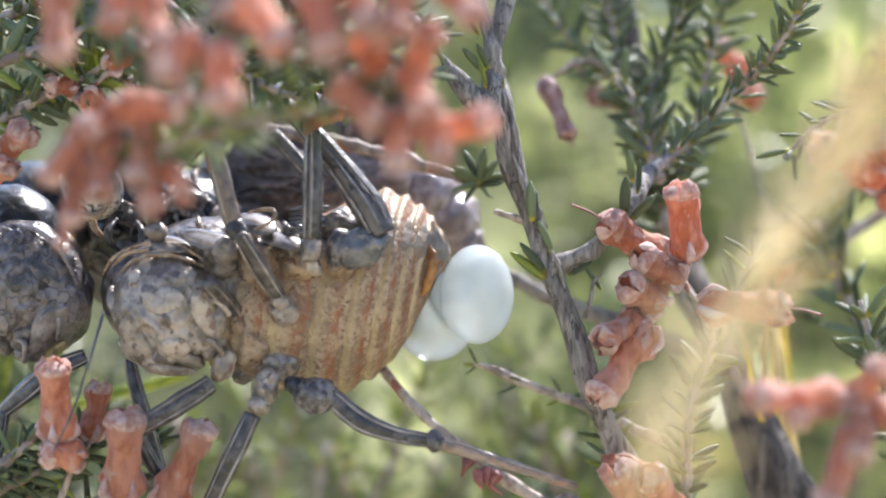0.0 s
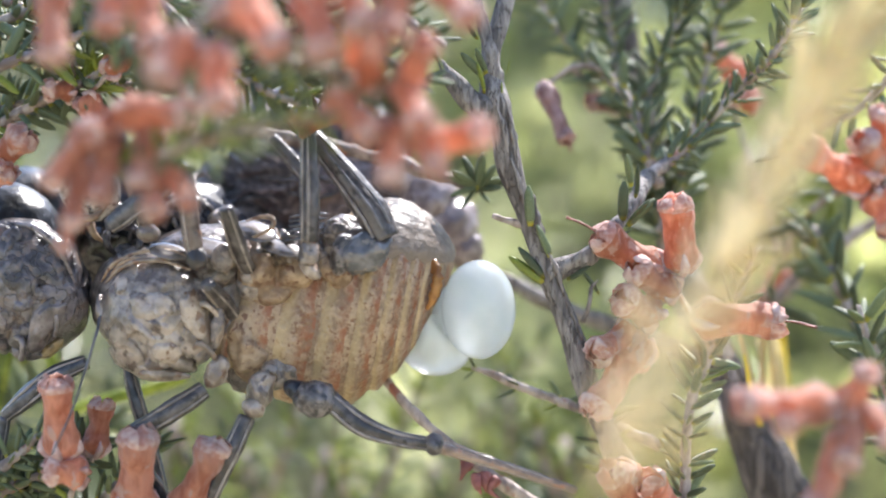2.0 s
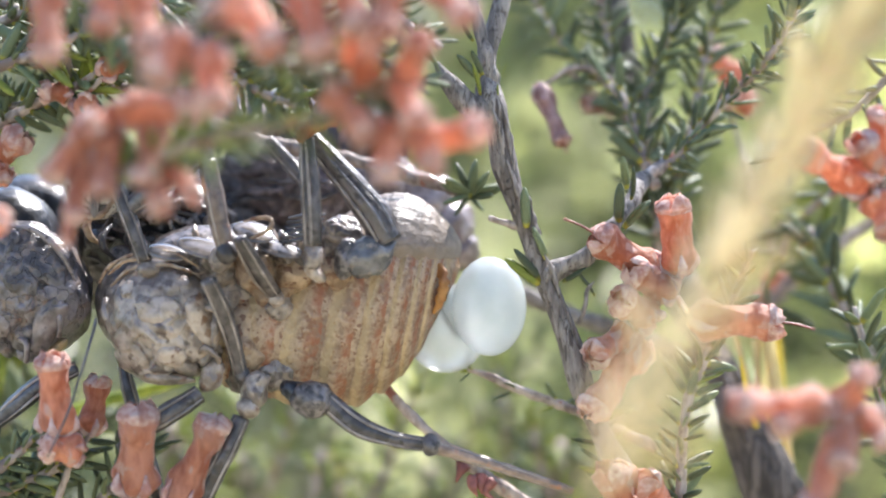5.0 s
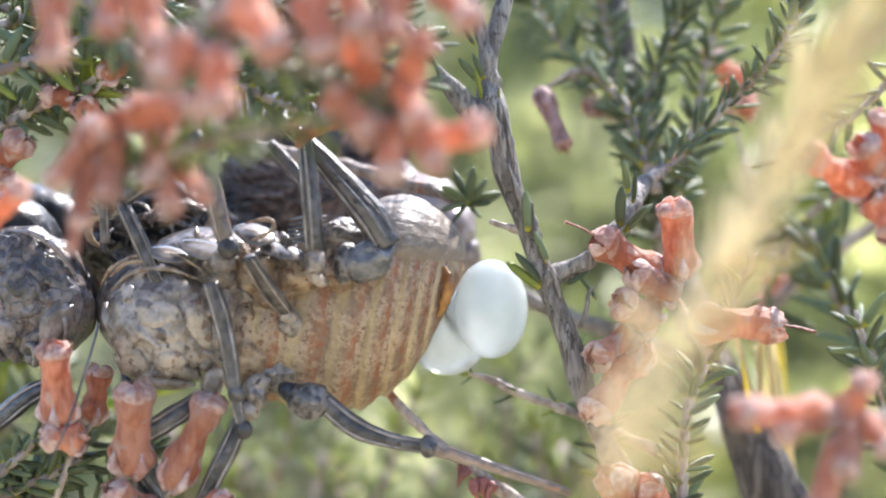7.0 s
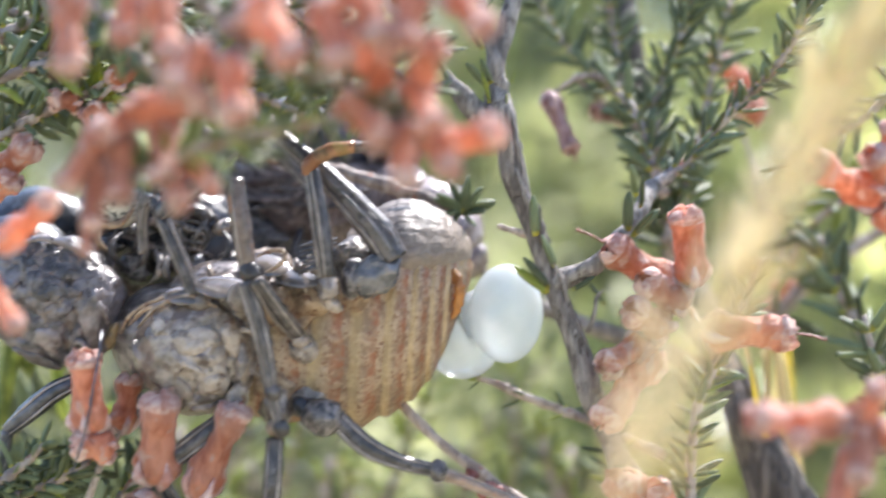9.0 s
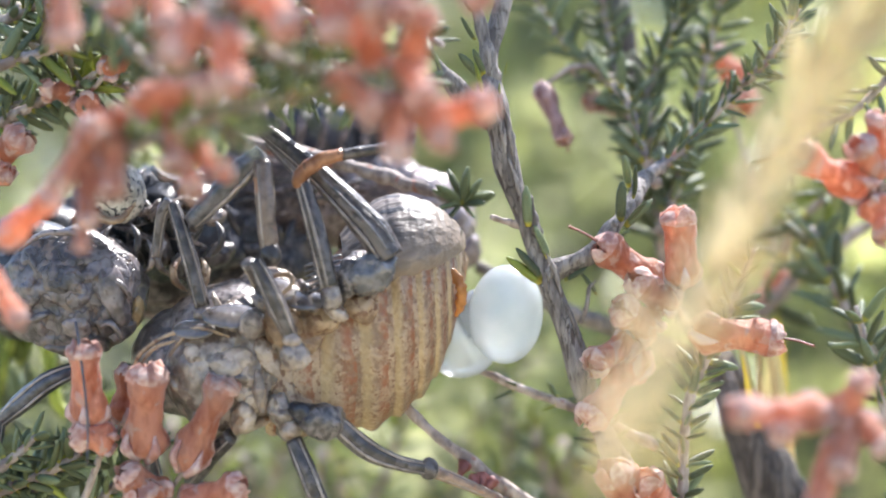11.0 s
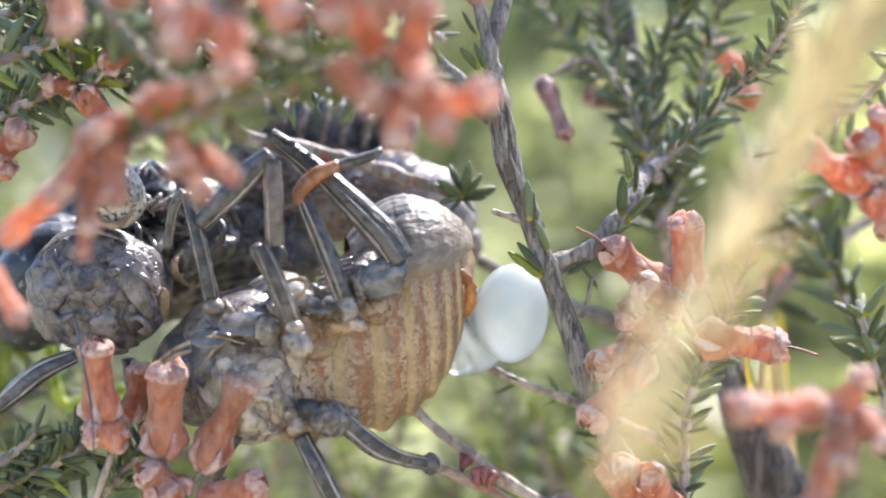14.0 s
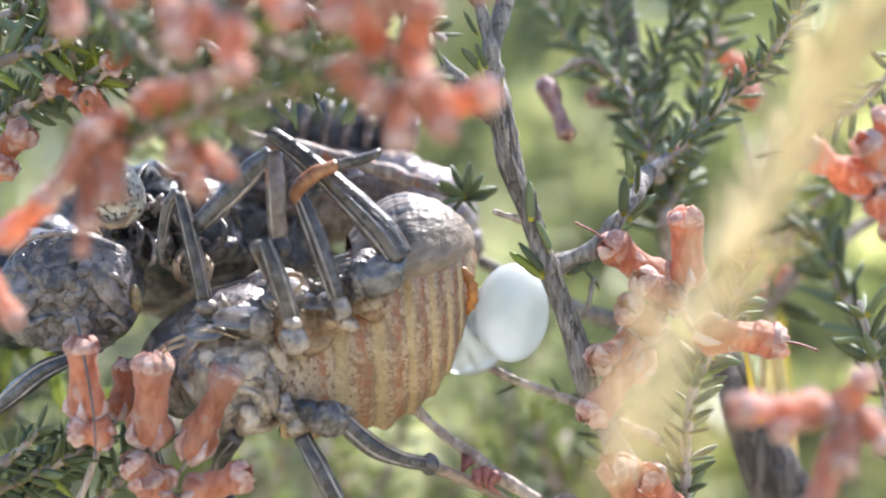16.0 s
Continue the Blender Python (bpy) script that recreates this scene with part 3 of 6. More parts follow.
part("side_branch", tube([(13.64, 0, -3.45), (16.57, 0, -2.13), (19.06, -1, -0.66), (21.25, -1, 1.9), (23.54, 0, 4.11), (25.71, 3, 7.13), (27.78, 8, 9.79), (31.07, 10, 12.32)],
                         [1.4, 1.25, 1.15, 1.0, 0.95, 0.95, 1.1, 0.8], 12, 7, 0.35), BARK, main_branch)
part("upper_stub", tube([(7.07, 1, 21.43), (6.16, 0, 25.74), (4.99, 0, 30.14), (4.25, 0, 33.81)], [1.2, 0.95, 0.8, 0.7], 10, 7, 0.3), BARK, main_branch)
part("snag", tube([(12.73, -0.5, 1.9), (11.95, -1.4, 4.45), (11.58, -1.6, 6.48), (11.35, -1.8, 6.99)], [0.7, 0.6, 0.55, 0.2], 8, 5, 0.4), BARK, main_branch)
part("snag", tube([(22.34, -1, 2.85), (22.41, -1.8, 3.35), (22.32, -2, 3.85)], [0.5, 0.4, 0.2], 8, 5, 0.3), BARK, main_branch)
part("snag", tube([(11, 0, 3.01), (8.51, 0, 3.67), (6.45, 0, 4.33)], [0.6, 0.42, 0.3], 8, 5, 0.3), TWIG, main_branch)
part("snag", tube([(18.11, -1, -9.42), (18.83, -2, -7.2), (19.19, -2, -5.02), (20.07, -2, -3.93)], [0.35, 0.3, 0.28, 0.15], 8, 5, 0.4), BARK, main_branch)
# flaking bark strips along the branch
for _p, _q, _w in (((7.95, -1.4, 19.39), (9.76, -1.5, 10.27), 0.45), ((10.27, -1.5, 8.09), (12.98, -1.4, 1.17), 0.4), ((13.41, -1.5, 0.07), (15.75, -1.3, -6.13), 0.4),
                   ((15.96, -1.4, -6.49), (18.68, -1.2, -14.52), 0.35), ((6.98, -1.9, 18.26), (8.44, -1.7, 12.45), 0.4), ((8.81, -1.7, 11.72), (11, -1.6, 4.08), 0.4)):
    _m = Vector(_p).lerp(Vector(_q), 0.5) + Vector((0.25, -0.15, 0.1))
    part("bark_strip", tube([_p, _m, _q], [0.1, _w, 0.1], 6, 8, 0.4, 0.6, seed=_p[0]), BARK, main_branch, "pale flaking strip of bark")
# single leaves on the branch
for _b, _w, _l, _y in (((11.37, -1.5, 2.99), (-0.1, -0.35, 1), 5.2, 0), ((13.95, -1, -1.02), (-0.35, -0.4, 1), 4.6, 0), ((13, -1, -4.31), (-1, -0.3, 0.75), 5.4, 1), ((13.22, -1, -3.72), (-0.75, -0.5, 0.95), 5.4, 0),
                       ((5.4, -1, 20.15), (-0.1, -0.5, 1), 4.5, 1), ((5.33, -1, 22.34), (-0.95, -0.3, 0.85), 4.4, 0), ((5.7, -1, 22.71), (-0.55, -0.6, 1), 3.6, 0), ((4.55, 0, 27.21), (-0.9, -0.3, 1), 3.4, 0),
                       ((7.72, -1.6, 20.1), (-0.2, -0.3, 1), 1.5, 1), ((8.36, 0, 22.81), (0.1, -0.4, 1), 1.8, 1), ((4.25, 0, 30.88), (-0.8, -0.3, 0.7), 3.2, 0), ((4.69, 0, 31.61), (0.3, -0.3, 1), 3.6, 0),
                       ((23.29, -1, 3.72), (-0.05, -0.5, 1), 5.2, 0), ((23.95, -1, 2.99), (0.75, -0.4, 0.9), 4.8, 0), ((24.17, -1, 3.36), (0.6, -0.5, 1), 4.2, 0), ((21.61, -1, 0.66), (1, -0.4, 0.5), 3.4, 0),
                       ((24.5, 0, 8.14), (-0.2, -0.5, 1), 4.8, 0), ((25.01, 0, 6.67), (0.3, -0.4, 1), 4.5, 0), ((16.14, -1, -3.94), (1, -0.4, 0.45), 3.6, 0), ((20.24, 0, -5.79), (-0.5, -0.4, 0.9), 4.0, 0)):
    leaf_at(stem_main, _b, _w, _l, YOUNG_LIT if _y else None)

# ---- leafy twigs ----
sprig([(34.01, 36, -3.31), (32.25, 32, 5.1), (30.93, 28, 11.6), (30.04, 26, 18.04), (30.04, 26, 22.94), (31.92, 26, 27.84), (34.37, 26, 34.37), (36.24, 26, 41.71)], [1.0, 0.8, 0.75, 0.7, 0.6, 0.6, 0.55, 0.5], 4.6, 1.9,
      "upright heath twig crowded with grey-green needle leaves", 0.12, 5, 50)
sprig([(27.78, 8, 9.79), (31.84, 10, 12.7), (35.57, 12, 16.67), (39.82, 12, 20.91), (42.95, 8, 24.36), (45.78, 5, 28.55), (47.46, 4, 32.91), (48.95, 4, 37.38)], [0.8, 0.7, 0.65, 0.6, 0.55, 0.5, 0.45, 0.4], 3.9, 1.8,
      "slanting heath twig with dark green needle leaves", 0.1, 4, 50)
sprig([(30.52, 18, 8.78), (28.38, 20, 14.43), (26.2, 22, 21.78), (22.05, 30, 26.61), (16.92, 34, 32.91), (12.38, 36, 40.8)], [0.8, 0.7, 0.6, 0.55, 0.5, 0.4], 4.8, 2.4, "soft-focus heath twig with spreading needle leaves", 0.1, 4, 55)
sprig([(75, 20, -130), (30.67, 4, -46.19), (31.23, 1, -36.02), (31.46, 0, -30), (31.61, 0, -25.6), (32.12, 0, -20.46), (33.81, 0, -15.69), (36.55, 2, -11.02), (38.93, 3, -5.87), (41.34, 4, 0.07)], [1.6, 1.2, 0.9, 0.8, 0.7, 0.65, 0.65, 0.6, 0.5, 0.4],
      4.2, 2.3, "upright heath twig with short dark green needles and yellow leaf bases", 0.45, 4, 55, young_lit=0.08)
sprig([(61.93, 8, 25.12), (57.27, 6, 20.39), (53.65, 5, 17.68), (49.16, 5, 15.44), (45.04, 5, 11.32)], [0.6, 0.55, 0.5, 0.45, 0.3], 4.4, 3.0, "thin heath twig with sparse dark needles", 0.0, 3, 55)
sprig([(49.63, 45, -10.44), (56.65, 45, -2.98), (62.79, 45, 1.4), (71.55, 45, 7.1)], [1.1, 1.1, 1.0, 0.9], 6, 6.5, "soft-focus grey twig with a few needles", 0.1, 3, 60)
sprig([(70.97, 30, -26.45), (63.35, 26, -16.24), (59.26, 26, -9.71), (56.44, 28, -3.21), (54.39, 30, 3.4)], [0.8, 0.7, 0.7, 0.6, 0.5], 6.5, 4.0, "soft-focus heath twig with long needles", 0.0, 4, 45)
sprig([(67.6, 12, -35.42), (61.68, 10, -25.94), (58.89, 8, -18.9), (56.99, 8, -12.07), (55.86, 8, -7.51)], [0.8, 0.7, 0.6, 0.5, 0.4], 5.2, 3.4, "heath twig with dark needles", 0.0, 4, 48)
sprig([(68.95, 35, 11.91), (60.5, 35, 9.38), (53.95, 36, 4.33), (51.31, 40, -3.36)], [0.6, 0.6, 0.5, 0.4], 6, 5, "soft-focus drooping heath twig", 0.0, 4, 55, young_lit=0.5)
sprig([(24.74, 8, -34.83), (22.65, 6, -28.52), (21.7, 8, -23.45), (21.27, 10, -19.06)], [0.8, 0.7, 0.6, 0.5], 3.8, 2.6, "short grey twig with small needles", 0.1, 4, 60, young_lit=0.2)
sprig([(-61.54, -4, 13.76), (-57.22, -4, 15.57), (-52.3, -5, 18.01), (-48.36, -5, 19.8), (-44.57, -6, 21.5), (-39.93, -6, 24.71)], [0.8, 0.75, 0.7, 0.6, 0.5, 0.4], 4.6, 2.2, "heath twig with bright and dark needles", 0.0, 4, 55, young_lit=0.25)
sprig([(-59.75, -8, 20.6), (-54.08, -8, 23.43), (-48.91, -9, 24.74), (-43.77, -10, 27.43), (-39.57, -10, 30.94)], [0.8, 0.7, 0.6, 0.5, 0.4], 4.6, 2.3, "heath twig with needles in sun and shade", 0.0, 4, 55, young_lit=0.25)
sprig([(-62.81, -2, 27.7), (-57, -2, 29.15), (-51.18, -2, 32.06), (-46.82, -2, 36.42)], [0.8, 0.7, 0.6, 0.5], 4.8, 2.4, "dark heath twig with dense needles", 0.0, 4, 55)
tip_twig = sprig([(-39.84, -36, 6.87), (-30.91, -45, 9.2), (-24.61, -48, 11.08), (-18.7, -49, 12.29), (-12.28, -50, 13.55)], [0.6, 0.6, 0.55, 0.5, 0.35], 3.8, 2.2, "soft-focus heath twig with yellow-tipped needles", 0.1, 4, 50, young_lit=0.45)
sprig([(-27.22, -42, 28.24), (-20.77, -46, 22.35), (-15.24, -49, 19.1), (-9.41, -50, 17.28), (-3.67, -50, 14.41)], [0.7, 0.65, 0.6, 0.5, 0.4], 4.2, 2.4, "soft-focus flowering twig with dark needles", 0.0, 4, 50, young_lit=0.15)
sprig([(-41.5, -34, 31.31), (-36.13, -36, 24.81), (-30.09, -39, 18.94), (-23.62, -42, 13.85), (-20.62, -42, 10.85)], [0.7, 0.65, 0.6, 0.5, 0.4], 4.2, 2.2, "soft-focus flowering twig with dark green needles", 0.0, 4, 50, young_lit=0.1)
sprig([(-62.71, 3, 16.79), (-55.28, 3, 19.02), (-47.64, 2, 20.42), (-40.24, 2, 21.53), (-33.59, 2, 21.53)], [0.7, 0.65, 0.6, 0.5, 0.4], 4.6, 2.4, "dark heath twig under the flowers", 0.0, 4, 55, young_lit=0.12)
sprig([(-53.62, -4, 36.1), (-50.37, -4, 31.06), (-47.85, -4, 26.02), (-46.41, -4, 20.97)], [0.7, 0.65, 0.55, 0.4], 4.6, 2.4, "hanging dark heath twig with dense needles", 0.0, 4, 55, young_lit=0.12)
sprig([(-38.16, -14, 34.51), (-33.34, -14, 29), (-28.51, -14, 24.18), (-22.9, -15, 19.95), (-17.33, -16, 17.47)], [0.7, 0.65, 0.6, 0.5, 0.4], 4.4, 2.3, "dark flowering heath twig above the crickets", 0.0, 4, 55, young_lit=0.12)
sprig([(-24.84, -16, 34.19), (-18.7, -16, 30.09), (-12.56, -16, 26), (-6.38, -17, 22.48), (-1.62, -18, 19.67)], [0.7, 0.65, 0.6, 0.5, 0.4], 4.4, 2.3, "dark flowering heath twig over the crickets", 0.0, 4, 55, young_lit=0.1)
sprig([(-9.92, -14, 34.51), (-6.47, -14, 30.37), (-3.02, -15, 26.81), (0.41, -16, 24.63)], [0.7, 0.6, 0.5, 0.4], 4.2, 2.4, "short dark heath twig among the flowers", 0.0, 4, 55, young_lit=0.1)
sprig([(-63.54, -2, -34.82), (-58.2, -3, -31.78), (-53.85, -3, -29.97), (-49.51, -3, -28.16), (-45.89, -3, -25.99)], [0.9, 0.8, 0.7, 0.6, 0.4], 4.6, 2.2, "low heath twig with dense dark needles", 0.0, 4, 55, young_lit=0.1)
sprig([(-60.28, -6, -29.93), (-56, -6, -27.79), (-53.14, -6, -25.64), (-51, -6, -23.5)], [0.8, 0.7, 0.6, 0.4], 3.6, 2.0, "short heath twig with dark needles", 0.0, 4, 55)
sprig([(29.79, 12, -26.93), (25.16, 12, -24.77), (20.44, 11, -22.44), (15.38, 10, -20.43), (10.41, 10, -18.67), (6.17, 9, -16.69), (3.89, 9, -16.08)], [0.8, 0.75, 0.7, 0.65, 0.6, 0.5, 0.3], 2.6, 9,
      "thin bare grey twig with a few leaves at its end", 0.55, 3, 40, young_lit=0.3, skip=0.2)

for _pts in ([(-37.72, 95, -63.11), (-32.04, 90, -46.84), (-26.77, 88, -32.35), (-24.59, 86, -20.05)], [(-21.43, 70, -59.21), (-13.87, 72, -47.09), (-9.11, 74, -37.71), (-6.29, 78, -29.37), (-2.37, 80, -19.67)], [(12.21, 100, -67.24), (9.98, 96, -49.79), (12.42, 92, -34.81), (10.82, 90, -20.31)],
             [(-47.84, 80, -55.26), (-42.62, 78, -43.11), (-35.52, 76, -33.08), (-33.57, 76, -24.3)], [(-2.68, 120, -69.08), (1.76, 115, -50.49), (6.11, 112, -34.79), (19.08, 110, -19.41)], [(-16.07, 120, -69.08), (-20.42, 118, -50.93), (-21.4, 116, -39.61), (-16.99, 116, -28.58)],
             [(21.62, 70, -58.26), (19.57, 68, -43.62), (16.61, 66, -33.88), (15.67, 66, -26.33)]):
    sprig([(_pts[0][0] + 6, _pts[0][1] + 10, -352)] + _pts, [1.3, 1.0, 0.8, 0.7, 0.5], 6.5, 5.0, "far-off heath twig of pale needles, out of focus", 0.55, 4, 50, young_lit=0.6, group="leafy heath twigs behind")

sprig([(-62.98, 4, 30.67), (-55.51, 4, 27.68), (-48.26, 5, 24.8), (-40.94, 6, 24.16), (-34.92, 6, 25.66)], [0.8, 0.7, 0.6, 0.5, 0.4], 4.8, 2.1, "dark heath twig crowded with shaded needles", 0.0, 4, 55, young_lit=0.05)
sprig([(-64.05, 8, 34.99), (-54.95, 8, 31.95), (-46.79, 9, 29.04), (-37.04, 10, 27.63), (-27.86, 10, 29.16)], [0.8, 0.7, 0.6, 0.5, 0.4], 4.8, 2.1, "dark heath twig crowded with shaded needles", 0.0, 4, 55, young_lit=0.05)
sprig([(-62.44, 2, -38.39), (-56.28, 1, -34.18), (-51.86, 1, -30.86), (-48.38, 2, -27.67), (-45.99, 3, -24.44)], [0.9, 0.8, 0.7, 0.6, 0.4], 5.0, 2.0, "low heath twig crowded with dark green needles", 0.0, 4, 55, young_lit=0.05)
sprig([(-54.02, 4, -40.96), (-47.85, 3, -35.59), (-43.39, 3, -31.87), (-40.59, 4, -28.28), (-38.52, 5, -25.4)], [0.9, 0.8, 0.7, 0.6, 0.4], 4.8, 2.2, "low heath twig crowded with dark green needles", 0.0, 4, 55, young_lit=0.05)
sprig([(-75.25, 40, -34.35), (-68.36, 40, -28.33), (-62.79, 42, -22.46), (-58.01, 44, -17.39)], [0.9, 0.8, 0.6, 0.4], 6.0, 2.6, "soft-focus dark heath twig", 0.0, 4, 55, young_lit=0.0)
sprig([(-76.64, 45, -47.26), (-66.99, 45, -39.37), (-58.44, 46, -31.59), (-51.77, 48, -25.62)], [0.9, 0.8, 0.6, 0.4], 6.0, 2.6, "soft-focus dark heath twig", 0.0, 4, 55, young_lit=0.0)
sprig([(33.66, 30, 0.67), (30.57, 32, 11.53), (27.34, 33, 21.64), (25.33, 34, 30.14), (24.07, 34, 38.55)], [0.8, 0.7, 0.6, 0.5, 0.4], 4.6, 2.2, "soft-focus heath twig behind the upright one", 0.1, 4, 50)
sprig([(31.51, 26, 2.29), (35.45, 28, 12.18), (37.65, 29, 21.31), (39.46, 30, 29.68), (41.53, 30, 37.97)], [0.8, 0.7, 0.6, 0.5, 0.4], 4.6, 2.2, "soft-focus heath twig with grey-green needles", 0.1, 4, 50)
sprig([(-51.25, -8, 34.05), (-42.75, -8, 28.38), (-33.4, -9, 25.09), (-24.83, -10, 23.22), (-15.71, -10, 23.92)], [0.8, 0.7, 0.6, 0.5, 0.4], 4.8, 1.9, "shaded heath twig behind the hanging flowers", 0.0, 5, 55)
sprig([(-39.2, -4, 36.1), (-32.72, -4, 31.06), (-26.11, -5, 28.05), (-20.28, -6, 23.64), (-16, -6, 19.36)], [0.8, 0.7, 0.6, 0.5, 0.4], 4.8, 1.9, "shaded heath twig behind the hanging flowers", 0.0, 5, 55)
sprig([(-21.13, -12, 34.82), (-19.74, -12, 30.65), (-16.88, -13, 26.36), (-12.73, -13, 22.9), (-9.27, -13, 17.37)], [0.8, 0.7, 0.6, 0.5, 0.4], 4.6, 2.0, "shaded heath twig among the flower stalks", 0.0, 5, 55)
ros = root("leafy_twig", (-31.56, 15, 18.44), "bare peeling twig ending in a rosette of needle leaves", "twig", "leafy heath twigs")
ros_stem = part("stem", tube([(-31.82, 17, 18.59), (-23.85, 16, 15.77), (-14.37, 15, 13.75), (-6.54, 14, 11.75), (-1.86, 13, 10.31), (2.39, 12, 8.87), (4.92, 11, 7.92)], [1.0, 1.0, 1.0, 1.0, 0.9, 0.75, 0.5], 10, 8, 0.3), TWIG, ros)
for _dx, _dz, _len in ((-0.75, 0.55, 4.6), (-0.35, 1, 4.4), (0.0, 1, 4.6), (0.3, 1, 4.8), (0.75, 0.7, 4.4), (1, 0.3, 4.2), (0.9, -0.1, 3.6), (-0.9, -0.15, 4.0), (-0.5, -0.5, 3.2), (0.4, -0.6, 2.6), (-1, 0.25, 4.2), (0.6, 0.3, 3.6)):
    leaf_at(ros_stem, (4.75, 10.5, 8.05), (_dx, random.uniform(-0.7, -0.1), _dz), _len * 1.1, BROAD)

fork = root("reddish_twig", (40, 12, -120), "reddish twig with peeling sunlit bark and thorny scales", "twig", "woody stems of the shrub")
part("stem", tube([(40, 22, -120), (22.65, 10, -43.54), (13.36, 8, -34.83), (8.77, 7, -31.82), (3.46, 6, -27.77), (-1.05, 6, -24.38), (-4.46, 7, -21.08), (-7.16, 9, -18.21), (-9.65, 14, -15.48)], [1.6, 1.2, 1.0, 0.9, 0.8, 0.75, 0.7, 0.65, 0.5], 10, 8, 0.25), TWIG, fork)
for _p in ((3.45, 5, -28.25), (5.55, 5, -29.75), (7.19, 5, -30.65), (4.56, 4.5, -29.98)):
    part("scale", tube([_p, Vector(_p) + Vector((random.uniform(-1, 0.6), -0.8, -1.2)), Vector(_p) + Vector((random.uniform(-1.2, 0.8), -0.8, -2.4))], [0.9, 0.6, 0.1], 6, 4, 0.4), STYLE, fork)
woody([(40.98, 40, -17.13), (31.65, 34, -13.81), (24.95, 30, -11.11), (20.39, 30, -9.7), (14.59, 30, -7.38), (10.03, 30, -4.89), (5.51, 32, -2.42)], [1.5, 1.4, 1.35, 1.25, 1.2, 1.1, 0.9], BARK, "grey twig behind the branch, out of focus", 0.15, 10)
for _pts, _r1 in (([(42.29, 27, -9.75), (43.99, 25, -16.99), (45.62, 25, -24.31), (50.09, 25, -37.32), (80, 30, -352)], 0.42), ([(46.1, 30, -13.18), (48.17, 30, -23.13), (52.73, 30, -38.05), (95, 34, -352)], 0.4),
                  ([(-58.42, 34, -6.65), (-62.16, 32, -16.63), (-65.83, 30, -26.45), (-95, 20, -352)], 1.0), ([(-37.64, 30, -18.99), (-43.44, 30, -20.64), (-55.05, 30, -23.96), (-67.49, 30, -31.42), (-120, 20, -352)], 0.9)):
    _g = root("grass", _pts[-1], "thin yellow-green grass stem growing up through the shrub", "grass", "grass stems")
    part("culm", tube(_pts[::-1], [_r1 * 1.4, _r1 * 1.2, _r1, _r1, _r1 * 0.7], 8, 8, 0.1), STRAW if _r1 < 0.5 else PALE_LEAF, _g)

_blade = root("grass", (70, 62, -352), "narrow yellow grass blade behind the flowers", "grass", "grass stems")
part("blade", tube([(70, 62, -352), (54.61, 48, -35.63), (48.66, 34, -28.79), (44.38, 19, -23.98), (42.66, 15, -19.68), (41.55, 14, -14.55)], [1.0, 0.6, 0.5, 0.45, 0.4, 0.12], 8, 8, 0.1, 0.4), YELLOW, _blade)

# ---- the dry grass head close to the lens ----
GRASS_LINE = [(2, -110, -352), (4.5, -116, -67.5), (9.72, -112, -19.15), (11.73, -109, -15.2), (14.76, -103, -10.49), (19.9, -92, -3.92), (26.72, -81, 4.56), (33.43, -73, 14.57), (39.64, -67, 22.92), (44.08, -63, 29.34)]
grass = root("grass", GRASS_LINE[0], "dry straw-yellow grass seed head on a long stalk", "grass", "grass stems")
part("culm", tube(GRASS_LINE, [0.4, 0.35, 0.3, 0.28, 0.32, 0.36, 0.38, 0.36, 0.3, 0.25], 8, 8, 0.1), STRAW, grass)
_line = path(GRASS_LINE[2:], 30)
_rg = random.Random(17)
for _i in range(22, len(_line) - 6):
    _t = (_line[_i + 1] - _line[_i]).normalized()
    _full = min(1.0, (_i - 20) / 150)
    for _k in range(int(0.1 + 1.7 * _full ** 1.7 + _rg.random())):
        _a = _rg.uniform(0, math.tau)
        _s = _t.cross(Vector((0, 1, 0))).normalized()
        _o = _s * math.cos(_a) + _s.cross(_t) * math.sin(_a)
        _c = _line[_i] + _o * 0.3
        _wide = _rg.uniform(0.6, 2.5 - 0.5 * _full)
        _len = _rg.uniform(6, 11.5)
        part("spikelet", tube([_c, _c + _t * _len * 0.4 + _o * 1.1 * _wide, _c + _t * _len * 0.75 + _o * 1.9 * _wide, _c + _t * _len * 1.1 + _o * 2.6 * _wide],
                              [0.1, 0.3, 0.23, 0.04], 6, 4, 0.1, 0.5), STRAW, grass)
        if _i % 3 == 0:
            part("awn", tube([_c + _t * _len * 0.9 + _o * 2.1 * _wide, _c + _t * _len * 1.5 + _o * 3.0 * _wide, _c + _t * _len * 2.0 + _o * 3.3 * _wide], [0.05, 0.04, 0.02], 5, 4), STRAW, grass, "fine bristle")

# ---- flower clusters ----
CORAL = "coral tubular heath flowers with pale lips"
top_left = cluster_of((-19.98, -53, 28.28), [((-39.83, -50, 27.61), (-39.06, -53, 19.53), 3.3), ((-32.66, -50, 28.76), (-33.53, -53, 22.63), 3.1), ((-30.42, -53, 26.58), (-28.24, -56, 20.31), 3.4), ((-20.2, -56, 25.58), (-16.3, -59, 19.96), 3.8),
                      ((-19.98, -53, 27.71), (-21.31, -56, 22.8), 3.1), ((-13.26, -56, 25.58), (-11.67, -59, 19.41), 3.6), ((-10.21, -56, 27.24), (-7.85, -59, 21.87), 3.4), ((-4.66, -56, 26.69), (-5.13, -59, 21.32), 3.3),
                      ((-0.78, -56, 26.69), (2.24, -59, 22.68), 3.1), ((-25.19, -56, 21.14), (-27.21, -59, 16.96), 3.4), ((-22.69, -56, 20.03), (-21.76, -59, 14.23), 3.4)],
                      "coral tubular heath flowers hanging in a row")
